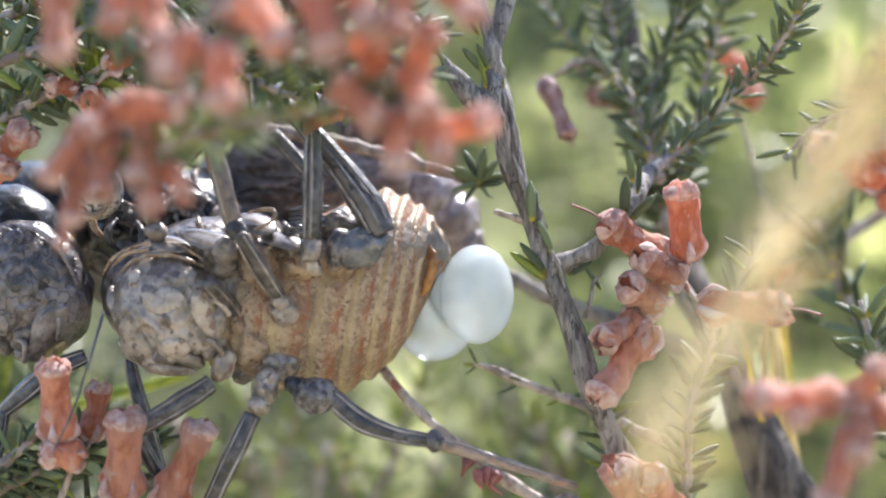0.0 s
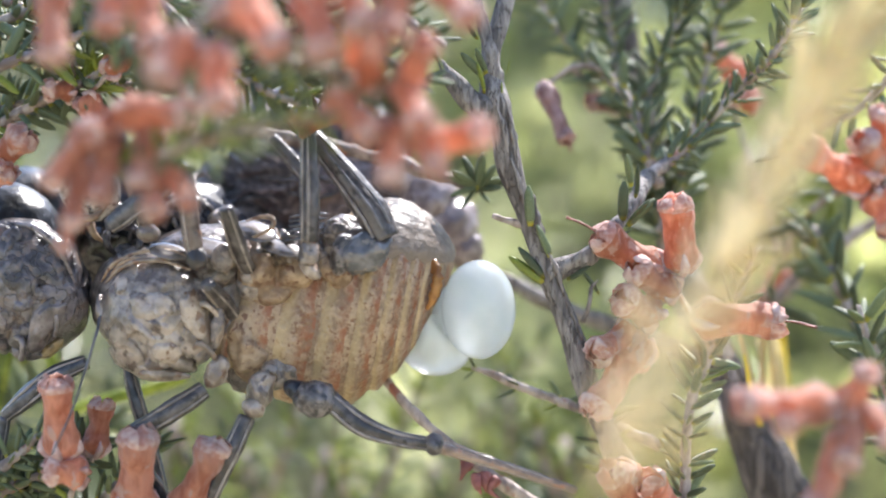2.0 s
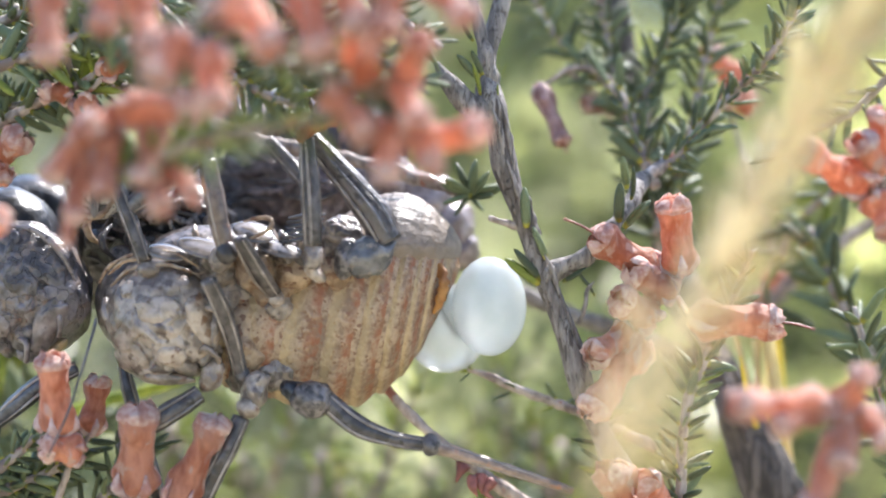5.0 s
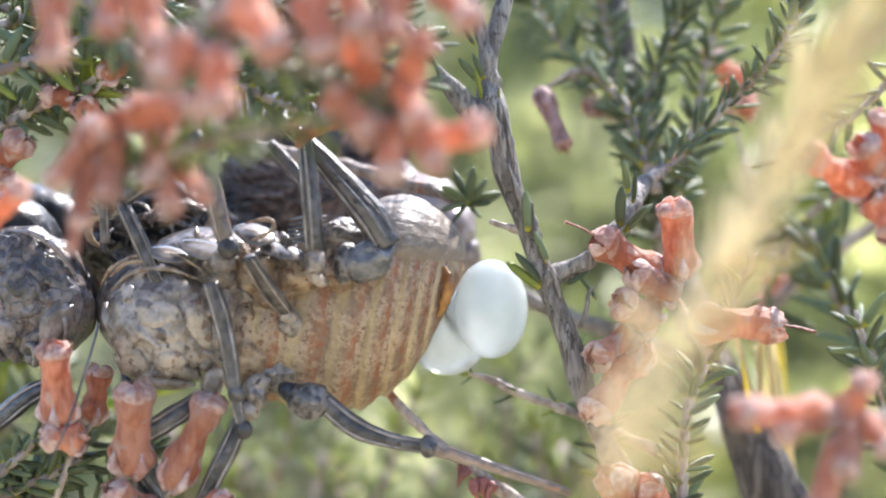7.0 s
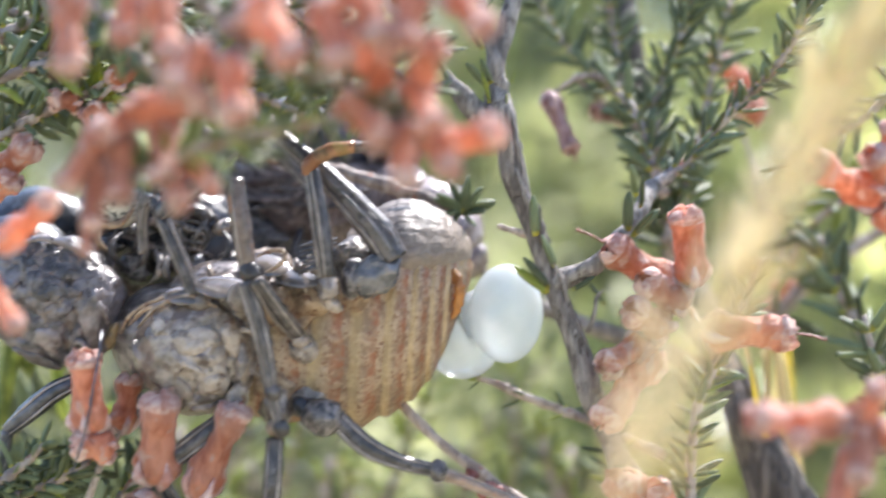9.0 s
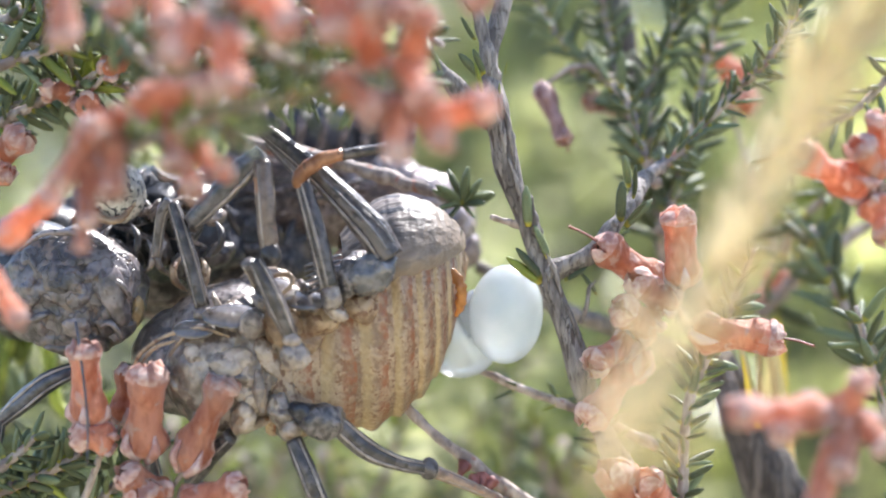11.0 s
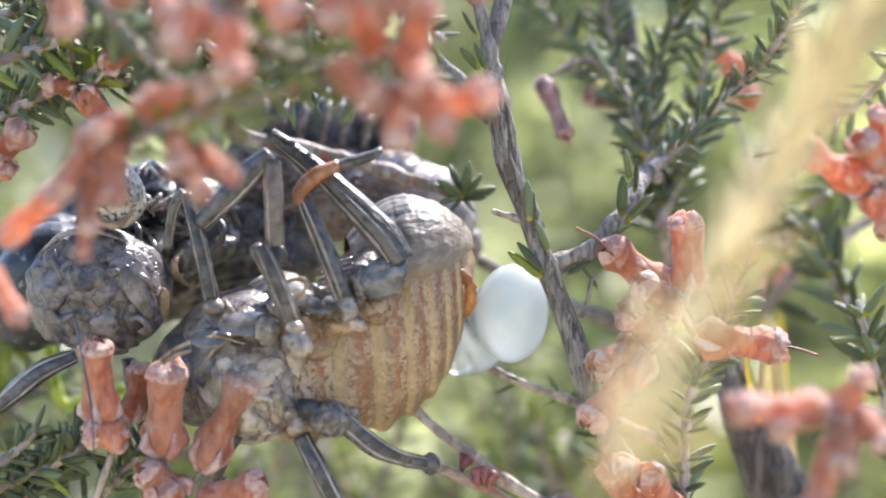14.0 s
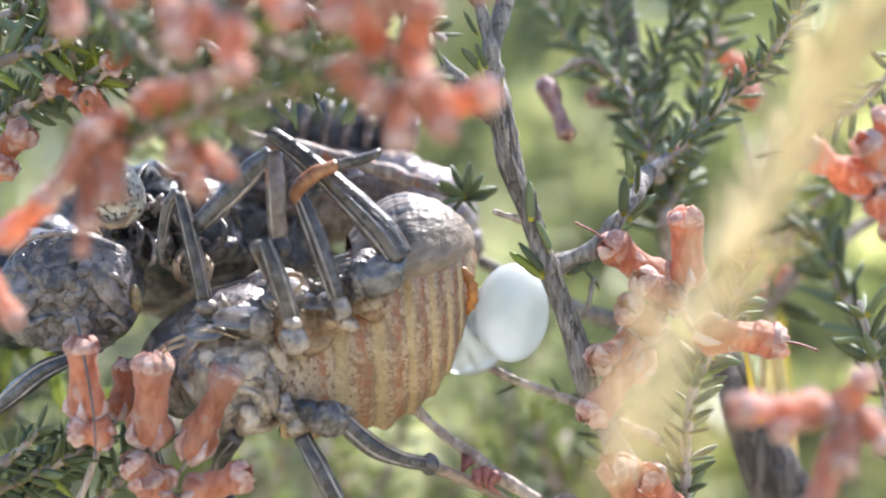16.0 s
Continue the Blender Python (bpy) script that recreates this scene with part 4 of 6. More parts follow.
inner_bunch = cluster_of((-31.41, -42, 14.45), [((-30.48, -44, 12.81), (-30.99, -48, 6.73), 3.1), ((-30.96, -44, 9.25), (-29.54, -48, 3.83), 2.7), ((-28.7, -44, 8.36), (-26.23, -48, 4.99), 2.3), ((-34.04, -44, 14.29), (-26.35, -48, 13.7), 3.6)],
                         "coral tubular heath flowers hanging beside a loose bunch")
left_bunch = cluster_of((-35.61, -42, 14.15), [((-36.91, -43, 13.48), (-40.49, -47, 7.06), 2.6), ((-37.8, -43, 10.2), (-38.28, -47, 2.68), 2.4), ((-35.12, -43, 12.28), (-35.24, -47, 5.6), 2.7), ((-38.99, -43, 3.64), (-39.21, -47, 0.35), 1.6), ((-33.93, -43, 13.77), (-36.12, -47, 12.02), 2.4)],
                        "coral tubular heath flowers hanging in a loose bunch")
mid_bunch = cluster_of((-5.4, -50, 16.7), [((-7.65, -51, 16.61), (-6.6, -56, 20.03), 2.9), ((-3.65, -51, 16.61), (-1.78, -56, 20.31), 2.9), ((-3.94, -51, 17.18), (-2.16, -56, 12.54), 3.1), ((-11.13, -50, 15.55), (-7.24, -54, 11.56), 3.3),
                       ((-5.37, -51, 12.9), (-5.16, -54, 7.35), 2.9), ((-1.94, -51, 10.62), (3.7, -54, 11.84), 3.3), ((-2.8, -51, 11.76), (-0.79, -54, 8.47), 2.9), ((-8.22, -51, 18.32), (-8.64, -54, 22.5), 2.8)],
                       "coral tubular heath flowers in a drooping sunlit bunch")
low_bunch = cluster_of((-35.8, -5, -31.71), [((-36.53, -8, -25.27), (-35.92, -10, -15.22), 5.0), ((-31.57, -8, -27.04), (-26.59, -10, -16.27), 4.3), ((-34.26, -8, -30.58), (-38.3, -10, -27.5), 4.0), ((-31.79, -8, -31.64), (-24.83, -10, -29.04), 4.0), ((-35.33, -8, -33.77), (-36.62, -10, -29.46), 4.3)],
                       "coral heath flowers with frilled white edges, stirred by the insects", [(-41.74, -2, -40.13), (-38.49, -4, -35.46), (-35.8, -5, -31.71)])
low_sprig = cluster_of((-41.54, -5, -25.25), [((-42.76, -8, -21.94), (-42.93, -10, -12.9), 4.3), ((-39.78, -8, -23.85), (-43.43, -10, -23.43), 3.5), ((-39.57, -3, -22.08), (-38.72, -3, -15.92), 3.2)],
                       "coral heath flowers on a short stalk below the insects", [(-46.82, -2, -37.95), (-43.53, -4, -30.41), (-41.54, -5, -25.25)])
right_bunch = cluster_of((29.28, -1, -4.31), [((27.7, -2, -3.2), (20.47, -4, 1.51), 4.2, 5.5), ((30.61, -2, -2.84), (29.62, -4, 5.48), 4.4), ((27.34, -2, -8.65), (23.03, -5, -6.39), 4.4), ((32.28, -3, -8.61), (42.23, -4, -9.15), 4.4, 5.0),
                         ((29.52, -2, -5.74), (24.82, -5, -2.8), 4.0), ((25.88, -2, -11.56), (19.36, -6, -19.93), 4.4), ((24.43, -2, -10.83), (19.8, -5, -13.2), 4.0)],
                         "coral tubular heath flowers with long dark red styles", [(34.47, 2, -13.24), (32.34, 0, -8.73), (29.28, -1, -4.31)])
edge_left = cluster_of((-50.52, -36, -0.48), [((-48.05, -36, 0.44), (-41.73, -40, 5.28), 2.8), ((-49.9, -36, -2.34), (-45.72, -38, -7.82), 2.4)],
                       "coral heath flower leaning on a side shoot")
low_right = cluster_of((42.69, -43, -15.95), [((40.91, -43, -16.25), (30.76, -50, -15.85), 3.2), ((41.5, -43, -16.54), (35.17, -48, -18.16), 2.7), ((42.69, -43, -16.54), (44.06, -46, -13.07), 2.9), ((42.99, -43, -18.93), (38.36, -48, -26.58), 3.2),
                       ((43.29, -43, -17.74), (41.55, -48, -21.93), 2.9), ((44.48, -43, -17.14), (46.41, -46, -19.82), 2.9)],
                       "coral tubular heath flowers beside dry grass", [(58.12, -31, -21.34), (49.7, -39, -18.09), (42.69, -43, -15.95)])
edge_right = cluster_of((53.13, -18, 8.18), [((51.11, -18, 7.84), (42.72, -21, 11.53), 4.0), ((52.12, -18, 10.21), (52.63, -20, 15.8), 4.0), ((52.12, -18, 6.49), (53.3, -20, 2.75), 4.0), ((52.46, -18, 9.53), (49.72, -21, 12.73), 3.8)],
                        "coral tubular heath flowers at a twig's end", [(63.09, -14, 7.65), (57.73, -16, 7.57), (53.13, -18, 8.18)])
cluster_of((18.38, 25, 26.1), [((14.47, 25, 23.66), (17.6, 22, 15.75), 2.6, 1.5), ((27.21, 40, 22.04), (22.73, 38, 22.3), 2.8)], "withered pinkish heath flowers hanging behind the branch", [(24.98, 26, 24.57), (21.71, 26, 26.37), (18.38, 25, 26.1)], skin=WITHERED)
cluster_of((45.18, 50, 25.09), [((47.86, 50, 25.98), (42.64, 48, 31.11), 4.0), ((49.64, 50, 23.3), (45.74, 48, 24.02), 4.0), ((54.11, 50, -3.48), (50.62, 48, -7.89), 4.0)], "pinkish heath flowers far out of focus")
cluster_of((-58.86, -6, 9.36), [((-58.14, -6, 10.07), (-52.67, -8, 13.87), 4.0), ((-58.86, -6, 7.93), (-54.79, -8, 9.98), 3.4)], "coral tubular heath flowers on a leafy twig")
cluster_of((-45.08, -7, 19.27), [((-45.08, -7, 18.91), (-42.4, -8, 15.29), 3.4), ((-42.05, -8, 22.02), (-38.86, -8, 24.85), 3.2), ((-46.5, -7, 19.98), (-49.13, -8, 19.89), 3.0)], "small dark coral heath flowers in shade")
cluster_of((28.66, -3, -35.4), [((25.77, -3, -35.4), (22.31, -5, -28.63), 5.0), ((29.39, -3, -35.03), (26.26, -5, -29.7), 4.4)], "coral tubular heath flowers low on the shrub", [(32.71, 0, -41), (30.24, -2, -37.73), (28.66, -3, -35.4)])


# ---- crickets ----
def limb(parent, name, joints, radii, material, tail=None, keel=True, tip=None, label="", at=None, ridges=((-0.66, 0.16), (0.66, 0.16))):
    """A jointed leg: the first run of joints is the femur, tail the tibia and tip the foot, each in its own mesh."""
    femur = part(name, tube(joints, radii, 14, 8, 0.06, 0.85, seed=joints[0][0], ribs=0.05), material, parent, label, at=at or joints[0])
    runs = [(joints, radii)]
    if tail:
        part("tibia", tube(tail[0], tail[1], 12, 8, 0.06, ribs=0.05), tail[2] if len(tail) > 2 else material, femur)
        runs.append(tail)
    if tip:
        part("foot", tube(tip[0], tip[1], 10, 6, 0.15), tip[2] if len(tip) > 2 else material, femur)
    for run in runs if keel else []:
        rr = max(run[1])
        for s, thick in ridges:
            pts = []
            for i, p in enumerate(run[0]):
                q, o = Vector(run[0][min(i + 1, len(run[0]) - 1)]), Vector(run[0][max(i - 1, 0)])
                t = (q - o).normalized()
                n = t.cross(Vector((0, 1, 0))).normalized()
                r = spread(list(run[1]), len(run[0]))[i]
                pts.append(Vector(p) + n * r * s + Vector((0, -r * 0.85 * math.sqrt(1 - s * s), 0)))
            part("keel", tube(pts, [rr * thick * 0.6, rr * thick, rr * thick * 0.5], 6, 8, 0.25), KEEL, femur, "pale ridge along the leg")
    return femur


def ring_loft(stations, sides, angle0, angle1, grow, slant, depth, bump=0.0, bm=None, tuck=0.0, marks=()):
    """A shell lofted through upright rings (x, centre z, radius, centre y); angles in degrees, 90 is up, 0 faces the lens.
    marks: a number for each ring, kept on its vertices as "across"."""
    bm = bm or bmesh.new()
    layer = bm.verts.layers.float.new("across") if marks else None
    closed = angle1 - angle0 >= 359
    count = sides if closed else sides + 1
    rings = []
    for i, (x, cz, r, cy, *low) in enumerate(stations):
        ring = []
        angle0 = low[0] if low else angle0
        for k in range(count):
            a = radians(angle0 + (angle1 - angle0) * k / sides)
            rr = r * (grow - tuck * math.exp(-(angle1 - angle0) * k / sides / 4.5))
            dz = rr * math.sin(a)
            p = Vector((x + slant * dz, cy - rr * depth * math.cos(a), cz + dz))
            p += Vector((0, -math.cos(a), math.sin(a))) * bump * (noise.noise(p * 0.8) + 0.5 * noise.noise(p * 2.3))
            v = bm.verts.new(V(p))
            if marks:
                v[layer] = marks[i]
            ring.append(v)
        rings.append(ring)
    for a, b in zip(rings, rings[1:]):
        for k in range(sides):
            bm.faces.new((a[k], a[(k + 1) % count], b[(k + 1) % count], b[k]))
    return bm


def at_x(table, x):
    """Centre height, radius and depth of the body at x, smoothly between the rows of the table."""
    last = len(table) - 1
    for i in range(last):
        if x <= table[i + 1][0] or i == last - 1:
            rows = [table[max(i - 1, 0)], table[i], table[i + 1], table[min(i + 2, last)]]
            wide = rows[2][0] - rows[1][0]
            f = max(0.0, min(1.0, (x - rows[1][0]) / wide))
            out = []
            for k in (1, 2, 3):
                m0 = (rows[2][k] - rows[0][k]) / (rows[2][0] - rows[0][0]) * wide
                m1 = (rows[3][k] - rows[1][k]) / (rows[3][0] - rows[1][0]) * wide
                out.append((2 * f ** 3 - 3 * f * f + 1) * rows[1][k] + (f ** 3 - 2 * f * f + f) * m0 + (3 * f * f - 2 * f ** 3) * rows[2][k] + (f ** 3 - f * f) * m1)
            return out


ATBACK = (-7.1, 7, 0.08)


def segmented(parent, table, edges, belly, plate, slant, fold, depth, swell):
    """An abdomen of ring segments, each puffed towards its front edge and sunk towards the next, under a shield over the back."""
    for x0, x1 in zip(edges, edges[1:]):
        rows, marks = [], []
        n = 14
        for k in range(n + 1):
            f = k / n
            cz, r, cy = at_x(table, x0 + (x1 - x0) * f)
            rise = math.sin(math.pi * f ** 0.8) ** 2
            rows.append((x0 + (x1 - x0) * f, cz, r * (1 + swell * rise) - 0.1, cy))
            marks.append(f)
        mid = at_x(table, (x0 + x1) / 2)
        part("abdominal_segment", ring_loft(rows, 64, 0, 360, 1.0, slant, depth, 0.22, marks=marks), belly, parent, at=((x0 + x1) / 2, mid[2], mid[0]))
    back, marks = [], []
    x0, x1 = edges[2] + 3.8, table[-1][0] - 0.7
    plates = [x0 + (x1 - x0) * f for f in (0.0, 0.2, 0.38, 0.54, 0.68, 0.8, 0.9)]
    for k in range(90):
        x = x0 + (x1 - x0) * k / 89
        cz, r, cy = at_x(table, x)
        step = min(abs(x + 0.5 - e) for e in plates)
        r = r * (1.0 - 0.006 * math.exp(-(step / 0.3) ** 2)) + 0.15
        back.append((x + 0.5, cz, r, cy, math.degrees(math.asin(max(-0.9, min(0.9, (fold - cz) / r))))))
        marks.append(k / 89)
    return part("tergite", ring_loft(back, 120, 0, 200, 1.055, slant, depth, 0.12, tuck=0.12, marks=marks), plate, parent, "smooth grey-brown shield over the back", at=ATBACK)


def plate_on(bm, at, radii, u, w, size, turn, proud=0.0, rough=0.12):
    """A bulging plate on the lens side of an ellipsoid; u and w are its place across and up, from -1 to 1."""
    d = math.sqrt(max(0.04, 1 - u * u - w * w))
    n = Vector((u / radii[0], -d / radii[1], w / radii[2])).normalized()
    c = Vector(at) + Vector((u * radii[0], -d * radii[1], w * radii[2])) + n * proud
    q = (-n).to_track_quat("Y", "Z").to_matrix() @ Euler((0, radians(-turn), 0)).to_matrix()
    for v in bmesh.ops.create_icosphere(bm, subdivisions=4, radius=1.0)["verts"]:
        p = Vector((v.co.x * size[0], v.co.y * size[2], v.co.z * size[1]))
        s = 1 + rough * noise.fractal(p * 0.6 + Vector((u * 9, w * 7, size[0])), 1.0, 2.0, 3)
        v.co = V(c + q @ (p * s))
    return bm


def cricket_head(parent, at, size, label, skull_mat, face, pale, back, seed, wide=1.0):
    """A domed skull with the fused plates of the face, loose jaw plates and feelers; back: where the rear dome sits."""
    A = Vector(at)
    k = size
    core = (6.4 * k * wide, 5.4 * k, 6.6 * k)
    rnd = random.Random(seed)
    head = part("head", blob(A + Vector(back) * k, (6.0 * k, 5.2 * k, 6.0 * k), 0.04, 0.3, 4, seed=at[2]), skull_mat, parent, label, at=at)
    bm = blob(at, core, 0.08, 0.3, 4, seed=at[0])
    for u, w, a, b, turn in ((-0.1, 0.62, 3.8, 2.3, 6), (-0.62, 0.05, 2.4, 3.4, 12), (-0.5, -0.6, 2.4, 2.0, 30), (0.0, 0.1, 2.8, 2.3, -12), (0.54, 0.3, 2.2, 3.0, 28), (0.66, -0.3, 1.8, 2.6, -18), (0.16, -0.45, 2.0, 1.8, 10),
                             (-0.16, -0.78, 2.4, 1.1, 4), (0.4, -0.76, 2.0, 1.0, -24), (-0.34, 0.36, 1.3, 1.3, 0)):
        plate_on(bm, at, core, u, w, (a * k, b * k, 0.75 * k), turn, 0.0, 0.2)
    for _ in range(7):
        r, a = rnd.uniform(0.1, 0.9), rnd.uniform(0, math.tau)
        plate_on(bm, at, core, r * math.cos(a), r * math.sin(a), (rnd.uniform(0.6, 1.6) * k, rnd.uniform(0.25, 0.6) * k, 0.55 * k), rnd.uniform(0, 180), 0.55 * k, 0.25)
    melt(part("face", bm, face, head, "uneven plates of the face grown together", at=at), 0.16, 5)
    for name, u, w, a, b, turn, mat in (("mandible", 0.62, 0.06, 1.5, 3.0, 22, pale), ("labrum", 0.2, -0.5, 1.5, 1.3, 10, pale), ("clypeus", -0.02, 0.2, 2.4, 1.5, -14, face), ("maxilla", 0.1, -0.86, 2.6, 0.8, -6, pale),
                                        ("maxilla", 0.74, -0.5, 1.0, 1.9, -30, face), ("jaw_base", 0.88, -0.2, 0.7, 1.5, 8, AMBER)):
        part(name, plate_on(bmesh.new(), at, core, u, w, (a * k, b * k, 0.6 * k), turn, 0.5 * k, 0.3), mat, head)
    part("antenna_socket", plate_on(bmesh.new(), at, core, -0.5, 0.46, (0.95 * k, 1.05 * k, 0.7 * k), 10, 0.5 * k, 0.2), face, head, "round knob at the feeler's root")
    for x, z, s in ((4.4, 1.0, 0.7), (4.0, -3.2, 0.7)):
        p = A + Vector((x, -4.2, z)) * k
        part("palp", tube([p, p + Vector((1.1, -1.0, 0.7)) * k * s, p + Vector((2.4, -0.9, -0.2)) * k * s, p + Vector((3.2, -0.1, -1.4)) * k * s],
                          [0.3 * k, 0.34 * k, 0.28 * k, 0.32 * k], 8, 6, 0.15), pale, head, "jointed feeler by the mouth")
    part("seam", tube([A + Vector(p) * k for p in ((-5.6, -2.6, 3.6), (-3.0, -4.2, 5.6), (0.4, -4.4, 6.0), (3.6, -3.4, 5.0))], [0.15 * k, 0.3 * k, 0.3 * k, 0.12 * k], 8, 7, 0.2), pale, head, "raised pale seam round the skull")
    return head


# the nearer cricket, belly towards the lens
TABLE_A = [(-29.02, -10.88, 6.04, 1.2), (-26.75, -10.5, 7.25, 1.7), (-22.97, -10.13, 8.91, 3.2), (-18.44, -9.14, 10.87, 5.0), (-13.9, -8.16, 12.99, 6.8), (-10.88, -7.35, 13.34, 7.0), (-7.86, -6.84, 12.67, 7.0), (-5.59, -6.58, 11.39, 7.0), (-3.7, -6.03, 9.83, 7.0), (-1.96, -5.2, 7.7, 7.0), (-0.45, -4.12, 5.3, 7.0), (0.76, -3.2, 2.9, 7.0), (1.66, -2.5, 0.5, 7.0)]
EDGES_A = [-28.4, -26.4, -20.8, -15.3, -10.6, -7.2, -4.7, -2.6, -0.8, 1.66]

near_cricket = root("bush_cricket", (-12.39, 7, -8.99), "brown and grey armoured bush cricket hanging belly-out", "insect", "bush crickets")
abdomen = part("abdomen", blob((-13.91, 7, -8.24), (11.33, 9.0, 9.06), 0.05, 0.3, 3), PURPLE, near_cricket, "swollen ribbed ochre belly", at=(-12.39, 7, -8.99))
tergite = segmented(abdomen, TABLE_A, EDGES_A, BELLY, TERGITE, 0.19, -1.7, 0.86, 0.058)
part("subgenital_plate", tube([(-1.7, 1.5, -1.2), (-0.7, 0.6, -2.8), (-0.6, 0.2, -4.4), (-0.9, 0.6, -6.2), (-1.8, 1.8, -8.2)], [0.2, 0.75, 0.7, 0.75, 0.2], 12, 6, 0.45, 0.6), ORANGE, abdomen, "orange flap at the abdomen's tip")

# its chest: a lumpy core, soft tan flaps and glossy plates
_bm = blob((-26.0, 6, -5.95), (6.6, 9.5, 9.4), 0.1, 0.3, 4, (0, 8, 0))
for _p, _r, _a in (((-25.4, -1, -13.5), (2.6, 2.6, 5.0), 8), ((-19.6, -2, -1.6), (4.6, 3.0, 3.0), 8), ((-14.4, -2, -1.2), (4.6, 3.0, 3.0), 4), ((-28.6, -2.5, -2.0), (3.6, 3.0, 3.8), 20), ((-27.6, -2.4, -9.0), (2.4, 2.4, 5.4), 5), ((-21.6, -1.5, -15.6), (3.2, 2.4, 2.6), 0)):
    blob(_p, _r, 0.12, 0.4, 4, (0, _a, 0), bm=_bm, seed=_p[0], crease=0.08)
for _p, _r, _a in (((-27.54, -8, -0.99), (1.5, 1.1, 1.8), (0, 20, 0)), ((-28.3, -7, -9.88), (0.9, 0.9, 2.6), (0, 6, 0)), ((-12.54, -4, 1.51), (3.4, 2.4, 2.8), (0, 10, 0))):
    blob(_p, _r, 0.2, 0.5, 4, _a, bm=_bm, seed=_p[0], crease=0.08)
for _k in range(30):
    _x, _z = -31.5 + (_k * 5.3) % 19.0, 3.2 - (_k * 1.3) % 3.6
    _y = -3.6 - (_k % 3) * 0.5
    _d = 0.5 + (_k * 0.61) % 1.6
    tube([(_x, _y + 0.6, _z), (_x + _d * 0.5, _y - 0.5, _z - 1.2), (_x + _d, _y - 0.4, _z - 2.4), (_x + _d * 1.2, _y + 0.8, _z - 3.4)], [0.25, 0.5 + (_k % 3) * 0.16, 0.5, 0.2], 8, 6, 0.3, bm=_bm, seed=_k)
thorax = melt(part("thorax", _bm, THORAX, near_cricket, "tan and grey folded chest", at=(-26.64, 6, -5.95)), 0.16, 3)
_soft = bmesh.new()
for _pts, _r in (([(-25.43, -6, -0.29), (-23.5, -6, -2.79), (-21.19, -4, -5.69), (-17.53, 0, -7.99)], [1.2, 2.6, 2.4, 0.7]), ([(-20.06, -4.5, -1.37), (-18.76, -5.4, -3.15), (-17.74, -3.8, -4.62), (-16.36, -1, -6.86)], [1.3, 2.0, 1.6, 0.6]),
                 ([(-14.99, -5, -1.36), (-13.74, -5.6, -2.79), (-12.54, -4, -4.25), (-10.78, -1.5, -6.12)], [1.2, 1.8, 1.5, 0.6]), ([(-24.9, -3, -5.72), (-25.31, -4.5, -9.99), (-24.88, -4.5, -13.59), (-24.08, -2.5, -16.61)], [1.2, 2.3, 2.3, 1.4])):
    tube([Vector(q) + Vector((0, 0.9, 0)) for q in _pts], _r, 16, 8, 0.3, 0.8, bm=_soft, seed=_r[0] + _pts[0][0])
melt(part("chest_skin", _soft, FLAP, thorax, "soft tan folds of skin between the legs"), 0.18, 7)
for _p, _r, _a in (((-29.36, -6.5, 0.07), (3.9, 2.2, 0.45), (33, 14, 0)), ((-23.66, -6.5, 2.21), (2.7, 2.2, 0.4), (34, 16, 0)), ((-20.24, -6.5, 0.07), (2.9, 1.8, 0.35), (32, 14, 0)), ((-34.49, -6.5, -0.36), (2.6, 1.8, 0.45), (32, 12, 0))):
    part("shield_plate", blob(_p, _r, 0.05, 0.3, 4, _a, seed=_p[0]), SHELL, thorax, "glossy plate catching the sun")
for _k in range(6):
    part("stripe", tube([Vector(p) + Vector((0.1 * _k, 0.3 * _k, 0.62 * _k - 2.0)) for p in ((-19.93, -6, 2.93), (-17.74, -6.6, 3.21), (-15.14, -6, 3.36))], [0.1, 0.3, 0.1], 6, 6, 0.2), SLATE, thorax, "blue-grey cross band of the chest")
part("rim", tube([(-24.35, -8, 1.13), (-21.52, -8, 2.55), (-21.43, -7.5, 3.76), (-22.95, -6.5, 3.99), (-24.87, -6.5, 3.49)], [0.15, 0.3, 0.32, 0.3, 0.12], 8, 6, 0.15), FLAP, thorax, "pale curled rim of a plate")
pronotum = part("pronotum", blob((-31.4, 3, -1.2), (7.6, 7.0, 4.4), 0.06, 0.35, 4, (0, -4, 0)), DOME, near_cricket, "glossy armoured collar", at=(-30.63, 2, 0.07))
for _pts in ([(-43.52, -4, -4.25), (-41.8, -5.5, -2.08), (-38.05, -6.5, -0.43), (-33.7, -7, -0.43), (-30.5, -7, -2.2)], [(-42, -6, -3.21), (-39.75, -7, -1.49), (-37.12, -7, -1.21)]):
    part("rim", tube(_pts, [0.12, 0.28, 0.26, 0.26, 0.12], 8, 6, 0.2), FLAP, pronotum, "pale raised rim of the collar")
head_a = cricket_head(near_cricket, (-36.28, -2, -8.65), 1.2, "mottled grey-brown domed head", SKULL, FACE, FACE_PALE, (-2.6, 4.6, 1.6), 3)

# its legs
femur_up = part("hind_leg", tube([(-5.95, -8, -1.91), (-8.21, -8, 1.63), (-13.08, -7, 6.62), (-17.43, -6, 10.57), (-22.38, -5, 14.21)], [2.0, 2.0, 1.55, 1.2, 0.9], 14, 9, 0.06, 0.8, ribs=0.06), LEG, near_cricket, "long grey thigh", at=(-7.93, -8, -3.68))
